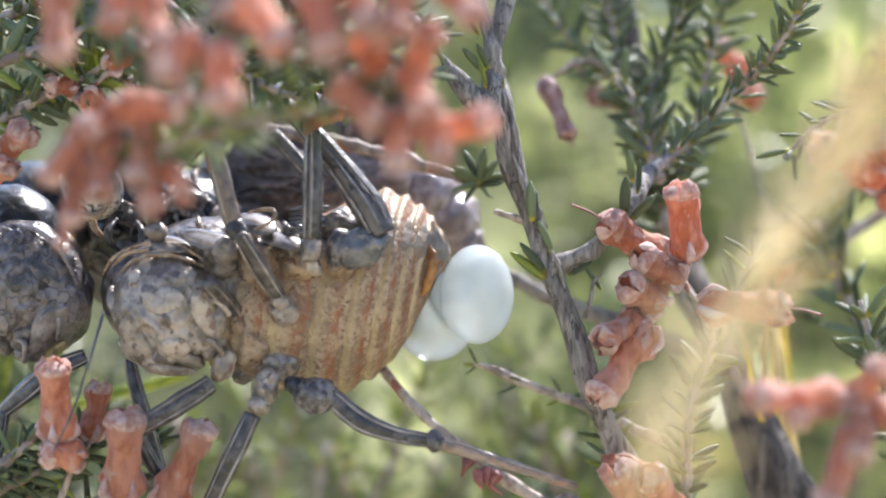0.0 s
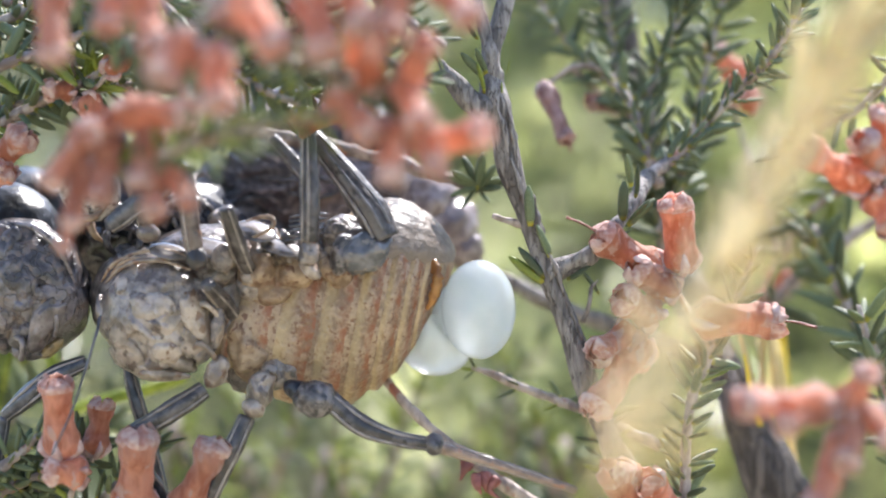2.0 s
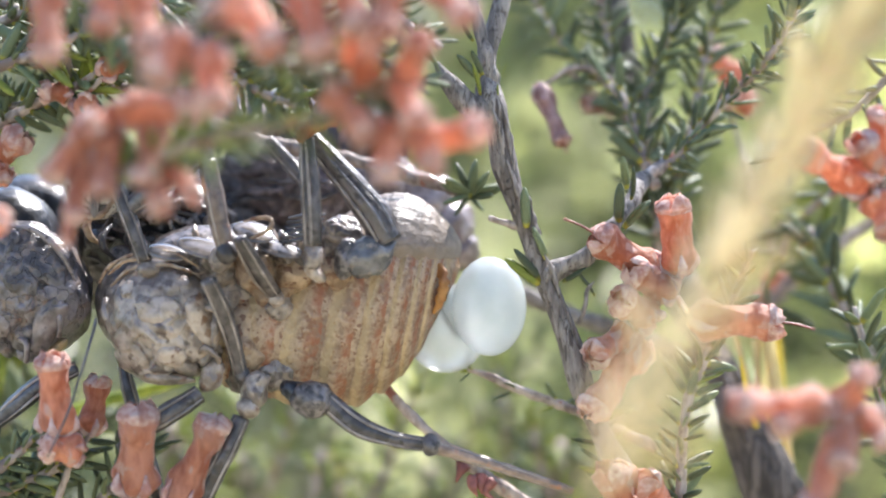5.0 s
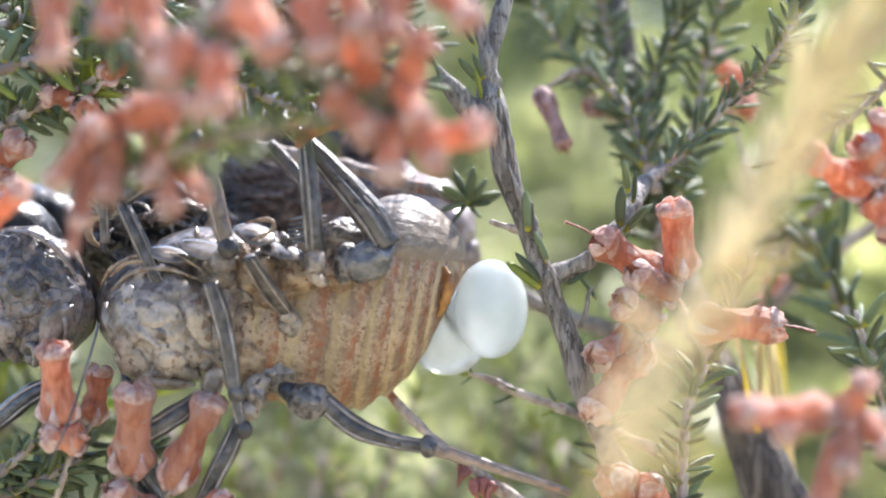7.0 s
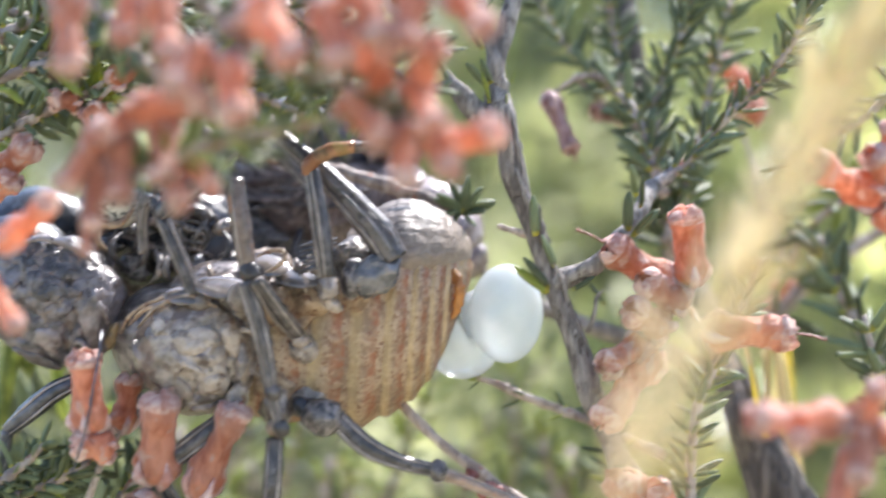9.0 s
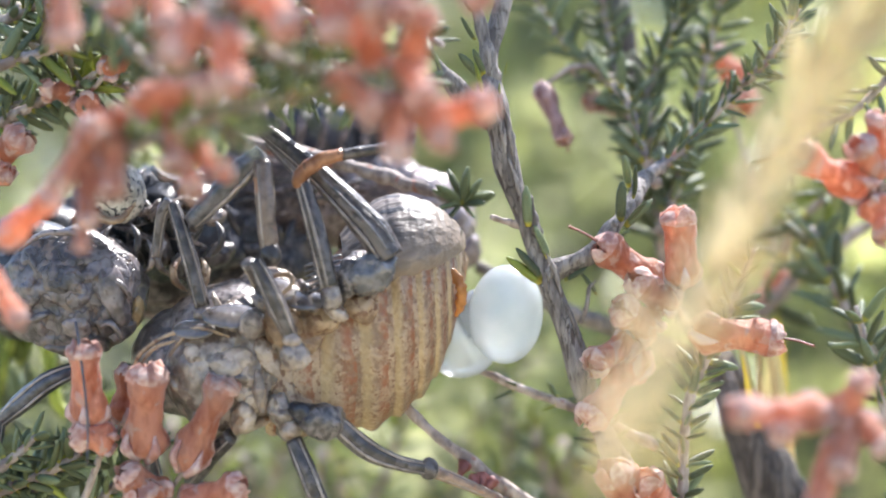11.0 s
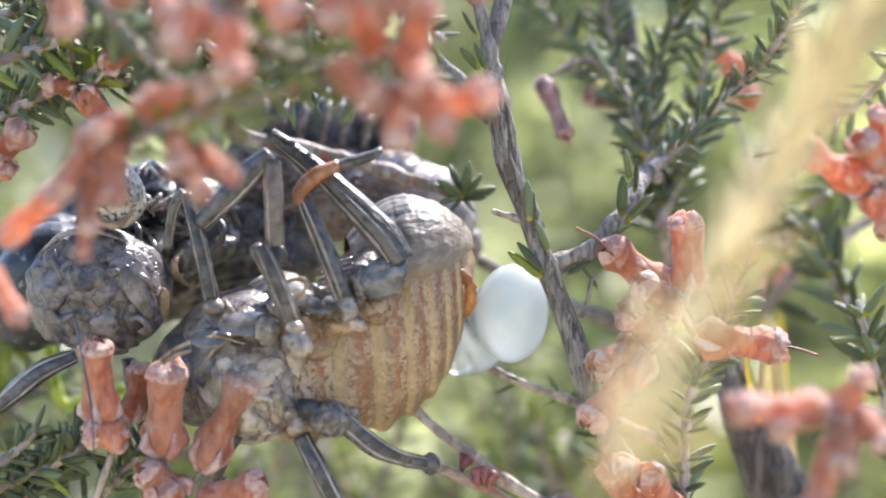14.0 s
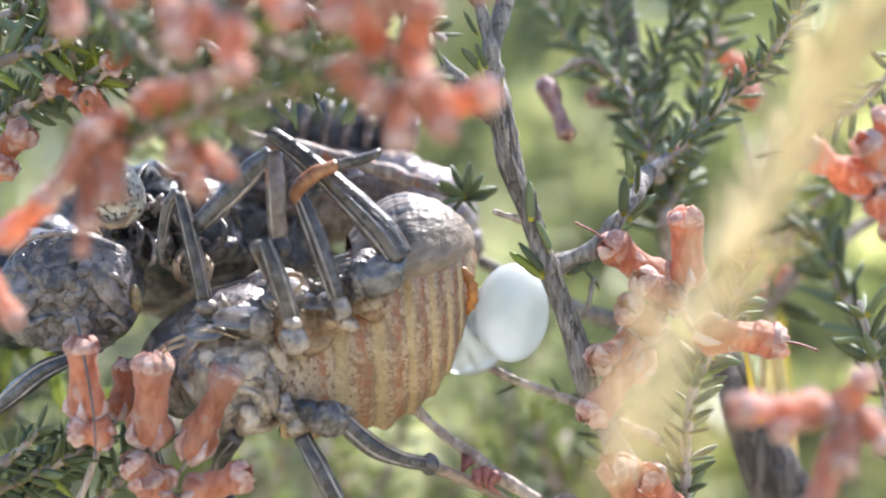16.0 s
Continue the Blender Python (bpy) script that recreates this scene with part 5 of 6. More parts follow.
for _x, _z, _t, _m in ((-0.85, -0.95, 0.2, KEEL), (0.2, 0.25, 0.2, SLATE), (1.0, 1.15, 0.16, SLATE)):
    part("keel", tube([Vector(p) + Vector((_x * f, 0.25 * abs(_x), _z * f)) for p, f in (((-6.39, -9.7, -0.98), 1.0), ((-8.43, -9.7, 1.76), 1.0), ((-13, -8.4, 6.29), 0.8), ((-17.14, -7, 10.1), 0.6), ((-21.73, -5.8, 13.66), 0.45))], [_t * 0.7, _t, _t * 0.8, _t * 0.4], 6, 8, 0.3), _m, femur_up, "pale ridge along the leg")
part("hip", blob((-7.93, -8, -3.68), (3.4, 2.2, 2.4), 0.25, 0.6, 4, (0, -38, 0), crease=0.1), SLATE, femur_up, "blue-grey mottled hip")
part("hip", blob((-10.9, -8, -4.39), (1.6, 1.6, 2.6), 0.16, 0.6, 4, (0, 8, 0), crease=0.05), VERMI, femur_up)
tibia_up = limb(near_cricket, "middle_leg", [(-12.91, -10, -6.31), (-14.31, -10, -2.24), (-16.02, -9.6, 2.32), (-17.69, -9, 6.34)], [1.15, 1.2, 1.15, 0.9], LEG,
                tip=([(-18.04, -9, 5.64), (-17.87, -9.4, 7.18), (-15.77, -9.2, 9.15), (-12.98, -8.8, 10.3)], [0.7, 1.05, 0.95, 0.8], RUSSET), at=(-12.56, -10, -7.5), ridges=((0.1, 0.18), (0.75, 0.16)))
part("claw", tube([(-13.12, -8.8, 10.23), (-11.02, -8.4, 10.74), (-9.48, -8, 11.19), (-7.66, -7.6, 12.06)], [0.8, 0.75, 0.65, 0.4], 8, 5, 0.2), LEG, tibia_up, "dark end of the foot")
part("foot_pad", blob((-12.56, -10, -7.5), (1.3, 1.3, 1.7), 0.3, 0.6, 4, crease=0.06), FACE, tibia_up)
part("foot_pad", blob((-11.84, -9, -9.3), (1.7, 1.3, 1.0), 0.3, 0.6, 4, (0, 20, 0), crease=0.06), FACE_PALE, tibia_up)
hind_leg = limb(near_cricket, "hind_leg", [(-14.15, -7, -18.99), (-10.19, -8, -22.02), (-5.95, -8, -23.64), (-1.34, -8, -24.49)], [1.25, 1.35, 1.0, 0.88], LEG,
                ([(-0.99, -8, -24.49), (4.69, -7, -26.38), (10.43, -6, -28.36), (17.01, -4, -30.77)], [0.9, 0.75, 0.65, 0.5], TIBIA))
part("coxa", blob((-15.93, -7, -18.84), (2.9, 2.4, 2.3), 0.12, 0.7, 4, (0, 10, 0)), VERMI, hind_leg)
part("trochanter", blob((-17.6, -6, -18.2), (2.6, 2.0, 1.4), 0.12, 0.7, 4, (0, 24, 0)), DARK, hind_leg)
part("knee", blob((-0.99, -8, -24.42), (1.28, 1.3, 1.44), 0.12, 0.7, 4), LEG, hind_leg)
mid_leg = limb(near_cricket, "middle_leg", [(-24.6, -7, -21.12), (-26.33, -8, -25.06), (-28.24, -8, -28.95), (-31.57, -7, -36.19)], [1.1, 1.2, 1.15, 1.0], LEG)
part("coxa", blob((-23, -6, -17.79), (1.7, 1.8, 2.5), 0.25, 0.7, 4, (0, 18, 0)), FACE, mid_leg)
part("trochanter", blob((-23.85, -7, -20.0), (1.5, 1.5, 1.2), 0.1, 0.7, 4, (0, 20, 0)), FACE_PALE, mid_leg)
front_leg = limb(near_cricket, "front_leg", [(-30.01, -7, -17.71), (-32.85, -8, -19.61), (-35.68, -8, -21.31), (-39.57, -8, -23.64)], [1.15, 1.35, 1.3, 1.1], LEG,
                 ([(-39.75, -7, -23.75), (-37.28, -6, -28.5), (-35.8, -5, -30.78), (-33.44, -4, -36.68)], [0.9, 0.9, 0.85, 0.7], LEG_DARK))
part("coxa", blob((-28.6, -6, -15.6), (1.4, 1.5, 2.1), 0.25, 0.7, 4, (0, 30, 0)), FACE_PALE, front_leg)
shin = limb(near_cricket, "front_leg", [(-20.48, -10, -1.54), (-20.73, -10.4, 1.96), (-20.87, -10.4, 6.16), (-21.04, -10, 10.74)], [1.0, 1.15, 1.2, 1.05], LEG_BROWN, ridges=((0.55, 0.14),))
part("joint", blob((-20.45, -10.4, -0.98), (1.35, 1.2, 1.5), 0.12, 0.6, 3), LEG, shin)
thigh = limb(near_cricket, "front_thigh", [(-21.36, -9.6, 11.39), (-23.53, -9, 9.37), (-26.33, -8, 6.59), (-30.64, -6, 2.57)], [1.05, 1.45, 1.5, 1.1], LEG_DARK, ridges=((0.75, 0.2),))
bent = limb(near_cricket, "front_leg", [(-23.35, -12, -0.14), (-21.78, -12.5, -3.26), (-20.39, -12.5, -6.38), (-19.05, -12, -9.52)], [0.9, 1.15, 1.2, 0.95], LEG, at=(-23.36, -12, -0.48))
part("foot_pad", blob((-18.49, -12, -11.95), (1.9, 1.7, 1.9), 0.14, 0.6, 4, crease=0.07), FACE, bent)
part("joint", blob((-18.87, -12.4, -9.99), (1.2, 1.1, 0.9), 0.1, 0.6, 3), FACE_PALE, bent)
loose_leg = limb(near_cricket, "front_leg", [(-28.49, -11, -3.43), (-27.16, -11, -7.62), (-26.25, -11, -11.81), (-25.62, -11, -16.69)], [1.0, 1.15, 1.05, 0.9], LEG,
                 ([(-25.62, -11, -16.69), (-25.21, -11, -19.13), (-24.58, -11, -22.13)], [0.8, 0.7, 0.55]))
part("joint", blob((-25.42, -11, -17.11), (1.1, 1.1, 1.3), 0.12, 0.7, 3), LEG, loose_leg)
part("foot_pad", blob((-24.51, -11, -21.58), (1.1, 1.0, 1.2), 0.14, 0.7, 3), LEG, loose_leg)

# the paired jelly capsules at the abdomen's tip
capsule = root("spermatophore", (0.46, 8, -8.65), "glossy pearl-white jelly capsule of two joined balls hanging from the abdomen", "egg sac")
part("ball", blob((4.7, 3, -8.0), (4.85, 4.7, 6.5), 0.012, 0.3, 5, seed=2.0), PEARL, capsule, at=(4.9, 3, -8.25))
part("ball", blob((-0.9, 9, -11.9), (5.3, 5.0, 5.3), 0.012, 0.3, 5, seed=5.0), PEARL, capsule, at=(-1.22, 9, -12.65))
part("neck", tube([(-0.68, 7, -5.97), (0.9, 6.4, -8.4), (2.4, 5.6, -10.4)], [1.8, 2.8, 3.0], 12, 5, 0.05), PEARL, capsule)

# the farther cricket, lying along the first
far_cricket = root("bush_cricket", (-18.57, 30, 9.2), "dark blue and purple-brown armoured bush cricket behind the first", "insect", "bush crickets")
far_body = part("abdomen", blob((-18.57, 30, 7.96), (17, 9.0, 7.18), 0.10, 0.5, 5, (0, 6, 0), ribs=0.05, rib_step=6.5, crease=0.05), PURPLE, far_cricket, "wrinkled purple-brown belly", at=(-18.57, 30, 7.96))
part("back", blob((-18.79, 33, 17.9), (15.0, 8.0, 5.9), 0.05, 0.4, 4, (0, 5, 0)), BLUE, far_body, "slate-blue back")
for _k in range(10):
    _x = -32.0 + _k * 3.1
    _drop = 0.05 * (_k - 4.0) ** 2 + 0.12 * _k
    part("tergite_edge", tube([(_x - 0.9, 24.6, 14.4 - _drop * 0.4), (_x - 0.2, 24.2, 18.2 - _drop * 0.7), (_x + 0.5, 26.6, 21.6 - _drop), (_x + 1.0, 31, 23.8 - _drop)], [0.5, 0.75, 0.7, 0.5], 8, 7, 0.35), PURPLE, far_body, "pale raised edge of a back plate")
for _p, _r in (((-2.38, 27, 6.64), (5.0, 5.0, 5.2)), ((0.9, 27, 3.36), (4.4, 4.6, 4.6)), ((3.11, 27, 0.08), (2.9, 3.6, 3.0)), ((-6.91, 28, 9.54), (5.2, 5.5, 4.6))):
    part("tail_segment", blob(_p, _r, 0.1, 0.5, 4, (0, 35, 0), seed=_p[0], crease=0.05), TAIL, far_body, "pinkish glossy tail segment")
for _k in range(9):
    _x = -30.6 + _k * 1.77
    part("skin_fold", tube([(_x, 22.5, 11.3 - (_k % 3) * 0.64), (_x + 2.4, 21.5, 10.8 - (_k % 4) * 1.77), (_x + 6.0, 22, 11.0 - (_k % 3) * 2.1)], [0.3, 0.7, 0.3], 6, 6, 0.5), PURPLE, far_body)
head_b = cricket_head(far_cricket, (-44.83, 2, -5.9), 1.25, "mauve-grey domed head under a blue-black helmet", DARK, FACE_MAUVE, FACE_DARK, (-5.4, 3.4, 1.2), 8, 1.2)
shield = part("pronotum_shield", blob((-60.17, 17, 2.84), (10.2, 7.0, 8.4), 0.05, 0.3, 4, (0, -20, 0), crease=0.02), DARK, far_cricket, "blue-black domed shield", at=(-60.17, 17, 2.84))
part("rim", tube([(-61.77, 8, 2.81), (-58.74, 8, 3.26), (-55.93, 9, 2.97), (-52.83, 10.5, 1.61)], [0.3, 0.55, 0.5, 0.2], 8, 7, 0.2), FLAP, shield, "pale shiny rim of the shield")
part("collar", tube([(-55.09, 7, 2.49), (-52.22, 6, 0.08), (-49.96, 6, -2.93), (-49.27, 7, -6.35)], [1.0, 2.0, 2.0, 0.8], 12, 7, 0.1, 0.6), AMBER, shield, "olive-brown collar plate")
shoulder_b = part("pronotum", blob((-42.28, -1, 6.79), (3.9, 3.6, 4.3), 0.06, 0.4, 4, (0, -20, 0)), SPECKLED, far_cricket, "pale plate speckled with black", at=(-42.28, -1, 6.79))
part("rim", tube([(-44.95, -3, 4.56), (-43.16, -4, 2.89), (-41, -4, 3.17), (-39.37, -3, 5.29)], [0.2, 0.5, 0.5, 0.2], 8, 7, 0.15), FLAP, shoulder_b, "smooth tan lower edge")
part("flank", blob((-37.21, 27, 0.08), (20.5, 8.0, 10.5), 0.15, 0.35, 5, (0, 4, 0), crease=0.1), VERMI, far_body, "dark wrinkled flank")
thorax_b = part("thorax", blob((-38.75, 16, 3.22), (11.33, 8.5, 7.18), 0.2, 0.35, 4, (0, 15, 0)), DARK, far_cricket, at=(-38.75, 16, 3.22))
for _k in range(14):
    _x, _z = -46 + (_k * 4.0) % 19.6, 6.5 - (_k * 2.8) % 9
    part("thorax_plate", blob((_x, 6.5 + (_k % 3), _z), (1.0 + (_k * 0.53) % 1.66, 2.0, 0.9 + (_k * 0.38) % 1.36), 0.14, 0.6, 4, (0, _k * 37, 0), seed=_k, crease=0.08), (FACE, LEG, VERMI, SHELL)[_k % 4], thorax_b)
for _k in range(8):
    _x, _z = -45 + (_k * 4.5) % 16, 5.3 - (_k * 2.15) % 6.7
    _f = 1 if _k % 2 else -1
    part("crescent", tube([(_x, 3.4, _z), (_x + 0.9 * _f, 2.0, _z - 1.4), (_x + 0.7 * _f, 1.8, _z - 3.2), (_x - 0.7 * _f, 3.2, _z - 4.6)], [0.2, 0.5, 0.5, 0.15], 8, 6, 0.15), (FLAP, LEG, FACE)[_k % 3], thorax_b, "curved thin plate edge")
wrinkles(thorax_b, (-38.44, 14, 3.19), (11.5, 9.0, 8.5), 26, (LEG, VERMI, DOME, PURPLE), 9, 0.95, 0.5)
wrinkles(far_body, (-20.07, 28, 7.9), (18.0, 9.0, 8.0), 34, (PURPLE, PURPLE, VERMI), 4, 0.95, 0.4)
wrinkles(far_body, (-36.92, 25, 0.08), (19.0, 8.0, 10.0), 34, (LEG_DARK, PURPLE, VERMI, DOME), 21, 0.95, 0.6)
b_leg1 = limb(far_cricket, "front_leg", [(-46.09, -2, -14.32), (-50.23, -3, -16.21), (-53.85, -3, -19.11), (-56.64, -2, -21.37)], [0.9, 1.3, 1.25, 0.9], LEG_DARK, ([(-56.64, -2, -21.37), (-57.36, -2, -26.1), (-58.71, -1, -32.06)], [0.8, 0.75, 0.6]))
limb(far_cricket, "middle_leg", [(-41.49, 4, -15.22), (-40.42, 3, -19.24), (-38.78, 3, -24.44), (-36.7, 3, -31.87)], [0.8, 1.0, 0.95, 0.8], LEG_DARK)
b_shin = limb(far_cricket, "middle_leg", [(-33.43, -5, 6.67), (-32.21, -6, 2.72), (-31.14, -6.5, -1.56), (-30.01, -7, -6.54)], [0.8, 0.95, 1.0, 1.0], LEG, ([(-33.72, -5, 7.03), (-35.1, -4.4, 4.89), (-36.03, -4, -0.14)], [0.8, 0.75, 0.6]))
part("foot_pad", blob((-29.72, -7, -7.61), (1.5, 1.3, 1.2), 0.14, 0.6, 3), FACE, b_shin)
limb(far_cricket, "middle_leg", [(-23.26, 10, 15), (-20.97, 10, 12.7), (-18.21, 9, 9.6), (-17, 8, 7.66)], [0.9, 1.0, 0.95, 0.8], LEG)
antenna_b = part("antenna", tube([(-42.9, -8, -8.42), (-43.02, -11, -11.1), (-45.25, -13, -19.31), (-47.66, -14, -25.07)], [0.2, 0.19, 0.16, 0.1], 6, 8), LEG_DARK, far_cricket, "thread-like dark feeler", at=(-44.77, -12, -16.61))


# ---- movement ----
def between(rows, t):
    """The numbers of rows at t seconds: time, right, up, turn anticlockwise, yaw, roll."""
    for a, b in zip(rows, rows[1:]):
        if t <= b[0]:
            f = (t - a[0]) / (b[0] - a[0])
            f = f * f * (3 - 2 * f)
            return [p + (q - p) * f for p, q in zip(a[1:], b[1:])]
    return list(rows[-1][1:])


def stands(ob, row):
    dx, dz, turn, yaw, roll = row
    o = ORIGIN[ob]
    return pose(o.x + dx * 0.001, o.y, o.z + dz * 0.001, roll, -turn, yaw)


BEATS = [0.0, 0.5, 1.0, 1.5, 2.0, 2.5, 3.0, 3.5, 4.6, 6.0, 6.5, 7.0, 7.5, 8.0, 8.5, 9.0, 9.6, 10.4, 11.3, 11.6, 12.0, 12.5, 13.0, 13.5, 14.0, 14.5, 15.0, 15.5, 16.0]
STILL = [(0, 0, 0, 0, 0, 0), (16, 0, 0, 0, 0, 0)]
NEAR = [(0, 0, 0.44, 0, 0, 0), (1.0, 0.15, 0.22, 0, 0, 0), (2.5, 0, -0, 0, 0, 0), (3.5, 0.29, -0, 0, 0, 0), (6, 0.29, 0.29, 0, 0, 0), (7.5, 0.37, 0.44, 0, 0, 0), (8.0, 1.32, -0, 2, 0, 1), (8.5, 1.91, -0.29, 4, 0, 2),
        (9.0, 2.2, -0.59, 7, 0, 4), (11.3, 3.96, -2.79, 13, 4, 8), (12, 4.4, -3.08, 14, 5, 8), (13, 4.4, -3.08, 14, 5, 8), (14, 5.28, -3.37, 15, 5, 8), (15, 4.55, -3.08, 14, 5, 8), (16, 4.4, -2.93, 14, 5, 8)]


def sway(ob, rows):
    walk(ob, [(r[0], stands(ob, r[1:])) for r in rows])


def stir(ob, rows):
    """Key a part by where it stands in the world, less what its cricket does."""
    base = NEAR if ob.parent is near_cricket else STILL
    keys = []
    for t in BEATS:
        keys.append((t, stands(ob.parent, between(base, t)).inverted() @ stands(ob, between(rows, t))))
    walk(ob, keys)


def motions():
    walk(near_cricket, [(t, stands(near_cricket, between(NEAR, t))) for t in BEATS])
    stir(abdomen, [(0, -1.03, 1.03, 0, 0, -6), (1.0, -0.73, 0.15, 0, 0, -4), (1.6, -0.29, 0.29, 0, 0, -2), (2.5, 0, -0, 0, 0, 0), (3.5, 0.73, -0, 0, 0, 0), (6, 1.47, -0, 0, 0, 0), (7.5, 1.61, 0.15, 0, 0, 0),
                   (8.0, 2.2, 0.29, 2, 0, 1), (9.0, 2.64, -0.44, 7, 0, 5), (11.3, 3.96, -2.05, 14, 4, 13), (12, 4.4, -2.34, 15, 5, 14), (13, 4.4, -2.34, 15, 5, 14), (14, 4.84, -2.78, 15, 5, 14), (15, 4.69, -2.49, 15, 5, 14), (16, 4.84, -2.49, 15, 5, 14)])
    sway(capsule, [(0, -0.37, 1.47, 0, 0, 0), (1, -0.37, 0.44, 0, 0, 0), (1.6, 0.15, 0.29, 0, 0, 0), (2.5, 0, -0.15, 0, 0, 0), (3.5, 1.61, 0.15, 0, 0, 0), (6, 2.05, 0.88, 0, 0, 0), (7.5, 2.05, 0.88, 0, 0, 0), (8, 2.52, 1.01, -0.5, 0, 0), (9, 3.02, 0.96, -1.5, 0, 0), (11.3, 4.05, -0.34, -3.8, 0, 0), (12.5, 4.36, -0.49, -4, 0, 0), (14, 4.5, -0.79, -4, 0, 0), (16, 4.36, -0.64, -4, 0, 0)])
    local = ORIGIN[tergite] - ORIGIN[abdomen]
    walk(tergite, [(t, Matrix.Translation(local + Vector((0, 0, h * 0.001)))) for t, h in ((0, -1.6), (1.5, -0.6), (3.5, 0.6), (7.5, 1.0), (9.0, 1.0), (11.3, 1.6), (16, 1.6))])
    stir(head_a, [(0, 1.3, 0.16, -3, 0, 0), (1, 0.8, 0.36, 0, 0, 0), (1.6, 0.34, 0, 0, 0, 0), (2.5, 0, 0, 0, 0, 0), (3.5, 0.72, -0.15, 2, 0, 0), (6, 1.82, -0.29, -2, 0, 0), (7.5, 1.1, -0.37, 0, 0, 0), (8.2, 3.08, -2.3, 4, 5, 0), (9, 3.79, -3.08, 10, 12, 0), (11.3, 9.15, -7.04, 18, 22, 0), (11.6, 10.32, -7.93, 22, 26, 0), (12.2, 9.36, -7.52, 20, 25, 0), (13, 8.72, -7.12, 20, 25, 0), (14, 11.48, -8.78, 20, 28, 0), (14.6, 9.34, -7.91, 20, 25, 0), (16, 9.45, -7.84, 20, 25, 0)])
    stir(hind_leg, [(0, -0.15, -0.15, 0, 0, 0), (2.5, 0, -0, 0, 0, 0), (3.5, 0.29, -0, 0, 0, 0), (7.5, -0.44, 0.44, 0, 0, 0), (8.0, 0, -0, 0, 0, 0), (9.0, 0.29, -1.17, -4, 0, 0), (11.3, 1.03, -2.93, -4, 30, 0), (12, 1.17, -3.08, -4, 34, 0), (13, 1.76, -3.08, -4, 34, 0), (16, 1.32, -3.08, -4, 34, 0)])
    stir(mid_leg, [(0, 0.44, -0.29, 0, 0, 0), (2.5, 0, -0, 0, 0, 0), (7.5, -0.29, 0.29, 0, 0, 0), (8.0, 0.44, 0.29, 8, 0, 0), (9.0, 2.93, -1.47, 22, 0, 0), (11.3, 6.45, -2.93, 50, 0, 0), (12, 7.04, -3.08, 52, 0, 0), (16, 6.89, -3.08, 54, 0, 0)])
    stir(front_leg, [(0, 0.73, 0.29, 0, 0, 0), (2.5, 0, -0, 0, 0, 0), (7.5, 0, -0.44, 0, 0, 0), (9.0, 2.2, -2.2, 6, 0, 0), (11.3, 3.81, -6.01, 4, -60, 0), (12, 4.11, -6.45, 4, -72, 0), (16, 4.11, -6.45, 4, -72, 0)])
    stir(loose_leg, [(0, -0.42, -1.23, 2, 0, 60), (3.5, -0.63, -0.69, 2, 0, 60), (4.6, -0.19, -0.15, 2, 0, 40), (6, 0.56, -0.27, 2, 0, 0), (7.5, 0, 0, 0, 0, 0), (8.2, 1.83, -0.45, 2, 0, 0), (9, 3.36, 0.54, 2, 0, 0), (9.6, 3.86, 0.62, 2, 0, 15), (11.3, 5.02, 1.98, -2, 0, 56), (13, 4.47, 2.95, -4, 0, 58), (14, 5.73, 2.89, -6, 0, 58), (16, 5.52, 3.31, -8, 0, 58)])
    walk(far_cricket, [(0, stands(far_cricket, (0, 0, 0, 0, 0))), (16, stands(far_cricket, (0, 0, 0, 0, 0)))])
    stir(head_b, [(0, -10, 0.22, -50, 0, 0), (2.5, -10.06, 1.17, -50, 0, 0), (3.5, -10, 1.17, -48, 0, 0), (6, -8.98, 0.87, -46, 0, 0), (7.5, -9.07, 0.79, -42, 0, 0), (8.2, -6.67, 0.16, -35, 0, 0), (9, -6.37, 0.62, -20, 0, 0), (11.3, -2.74, 0.51, -4, 0, 0), (12, -2.14, 0, -2, 0, 0), (13, -2.37, 0.21, -2, 0, 0), (14, 0, 0, 0, 0, 0), (14.6, -0.85, 0, 0, 0, 0), (15, -1.77, 0, 0, 0, 0), (16, -3.93, -0.15, 4, 0, 0)])
    stir(antenna_b, [(0, 0.15, -0, 0, 0, 0), (3.5, 0, -0, 0, 0, 0), (7.5, 0.15, -0.29, 0, 0, 0), (9.0, 0.73, -0.73, 8, 0, 0), (11.3, 0.88, -0.73, 26, 0, 0), (12, 1.03, -0.73, 28, 0, 0), (16, 1.03, -0.73, 28, 0, 0)])
    stir(b_shin, [(0, -7.53, 8.98, 4, 0, 0), (3.5, -8.83, 9.54, 4, 0, 0), (4.6, -8.95, 7.22, 6, 0, 0), (6, -7.88, -0.45, 12, 0, 0), (7.5, -8.1, 2.85, 12, 0, 0), (8.2, -5.06, 1.52, 12, 0, 0), (9, -4.03, 1.12, 10, 0, 0), (11.3, -0.29, -0.86, 2, 0, 0), (13, 0, 0, 0, 0, 0), (14, 1.08, -0.42, 0, 0, 0), (16, 0, -0.35, 0, 0, 0)])
    stir(b_leg1, [(0, 0, -0, 0, 0, 0), (3.5, 0.59, -0.29, 0, 0, 0), (7.5, -2.2, -1.76, 0, 0, 0), (9.0, 0, -0.73, 0, 0, 0), (11.3, 0, -0.73, 0, 0, 0), (12, -0.73, -0, 0, 0, 0), (16, -1.03, -0, 0, 0, 0)])
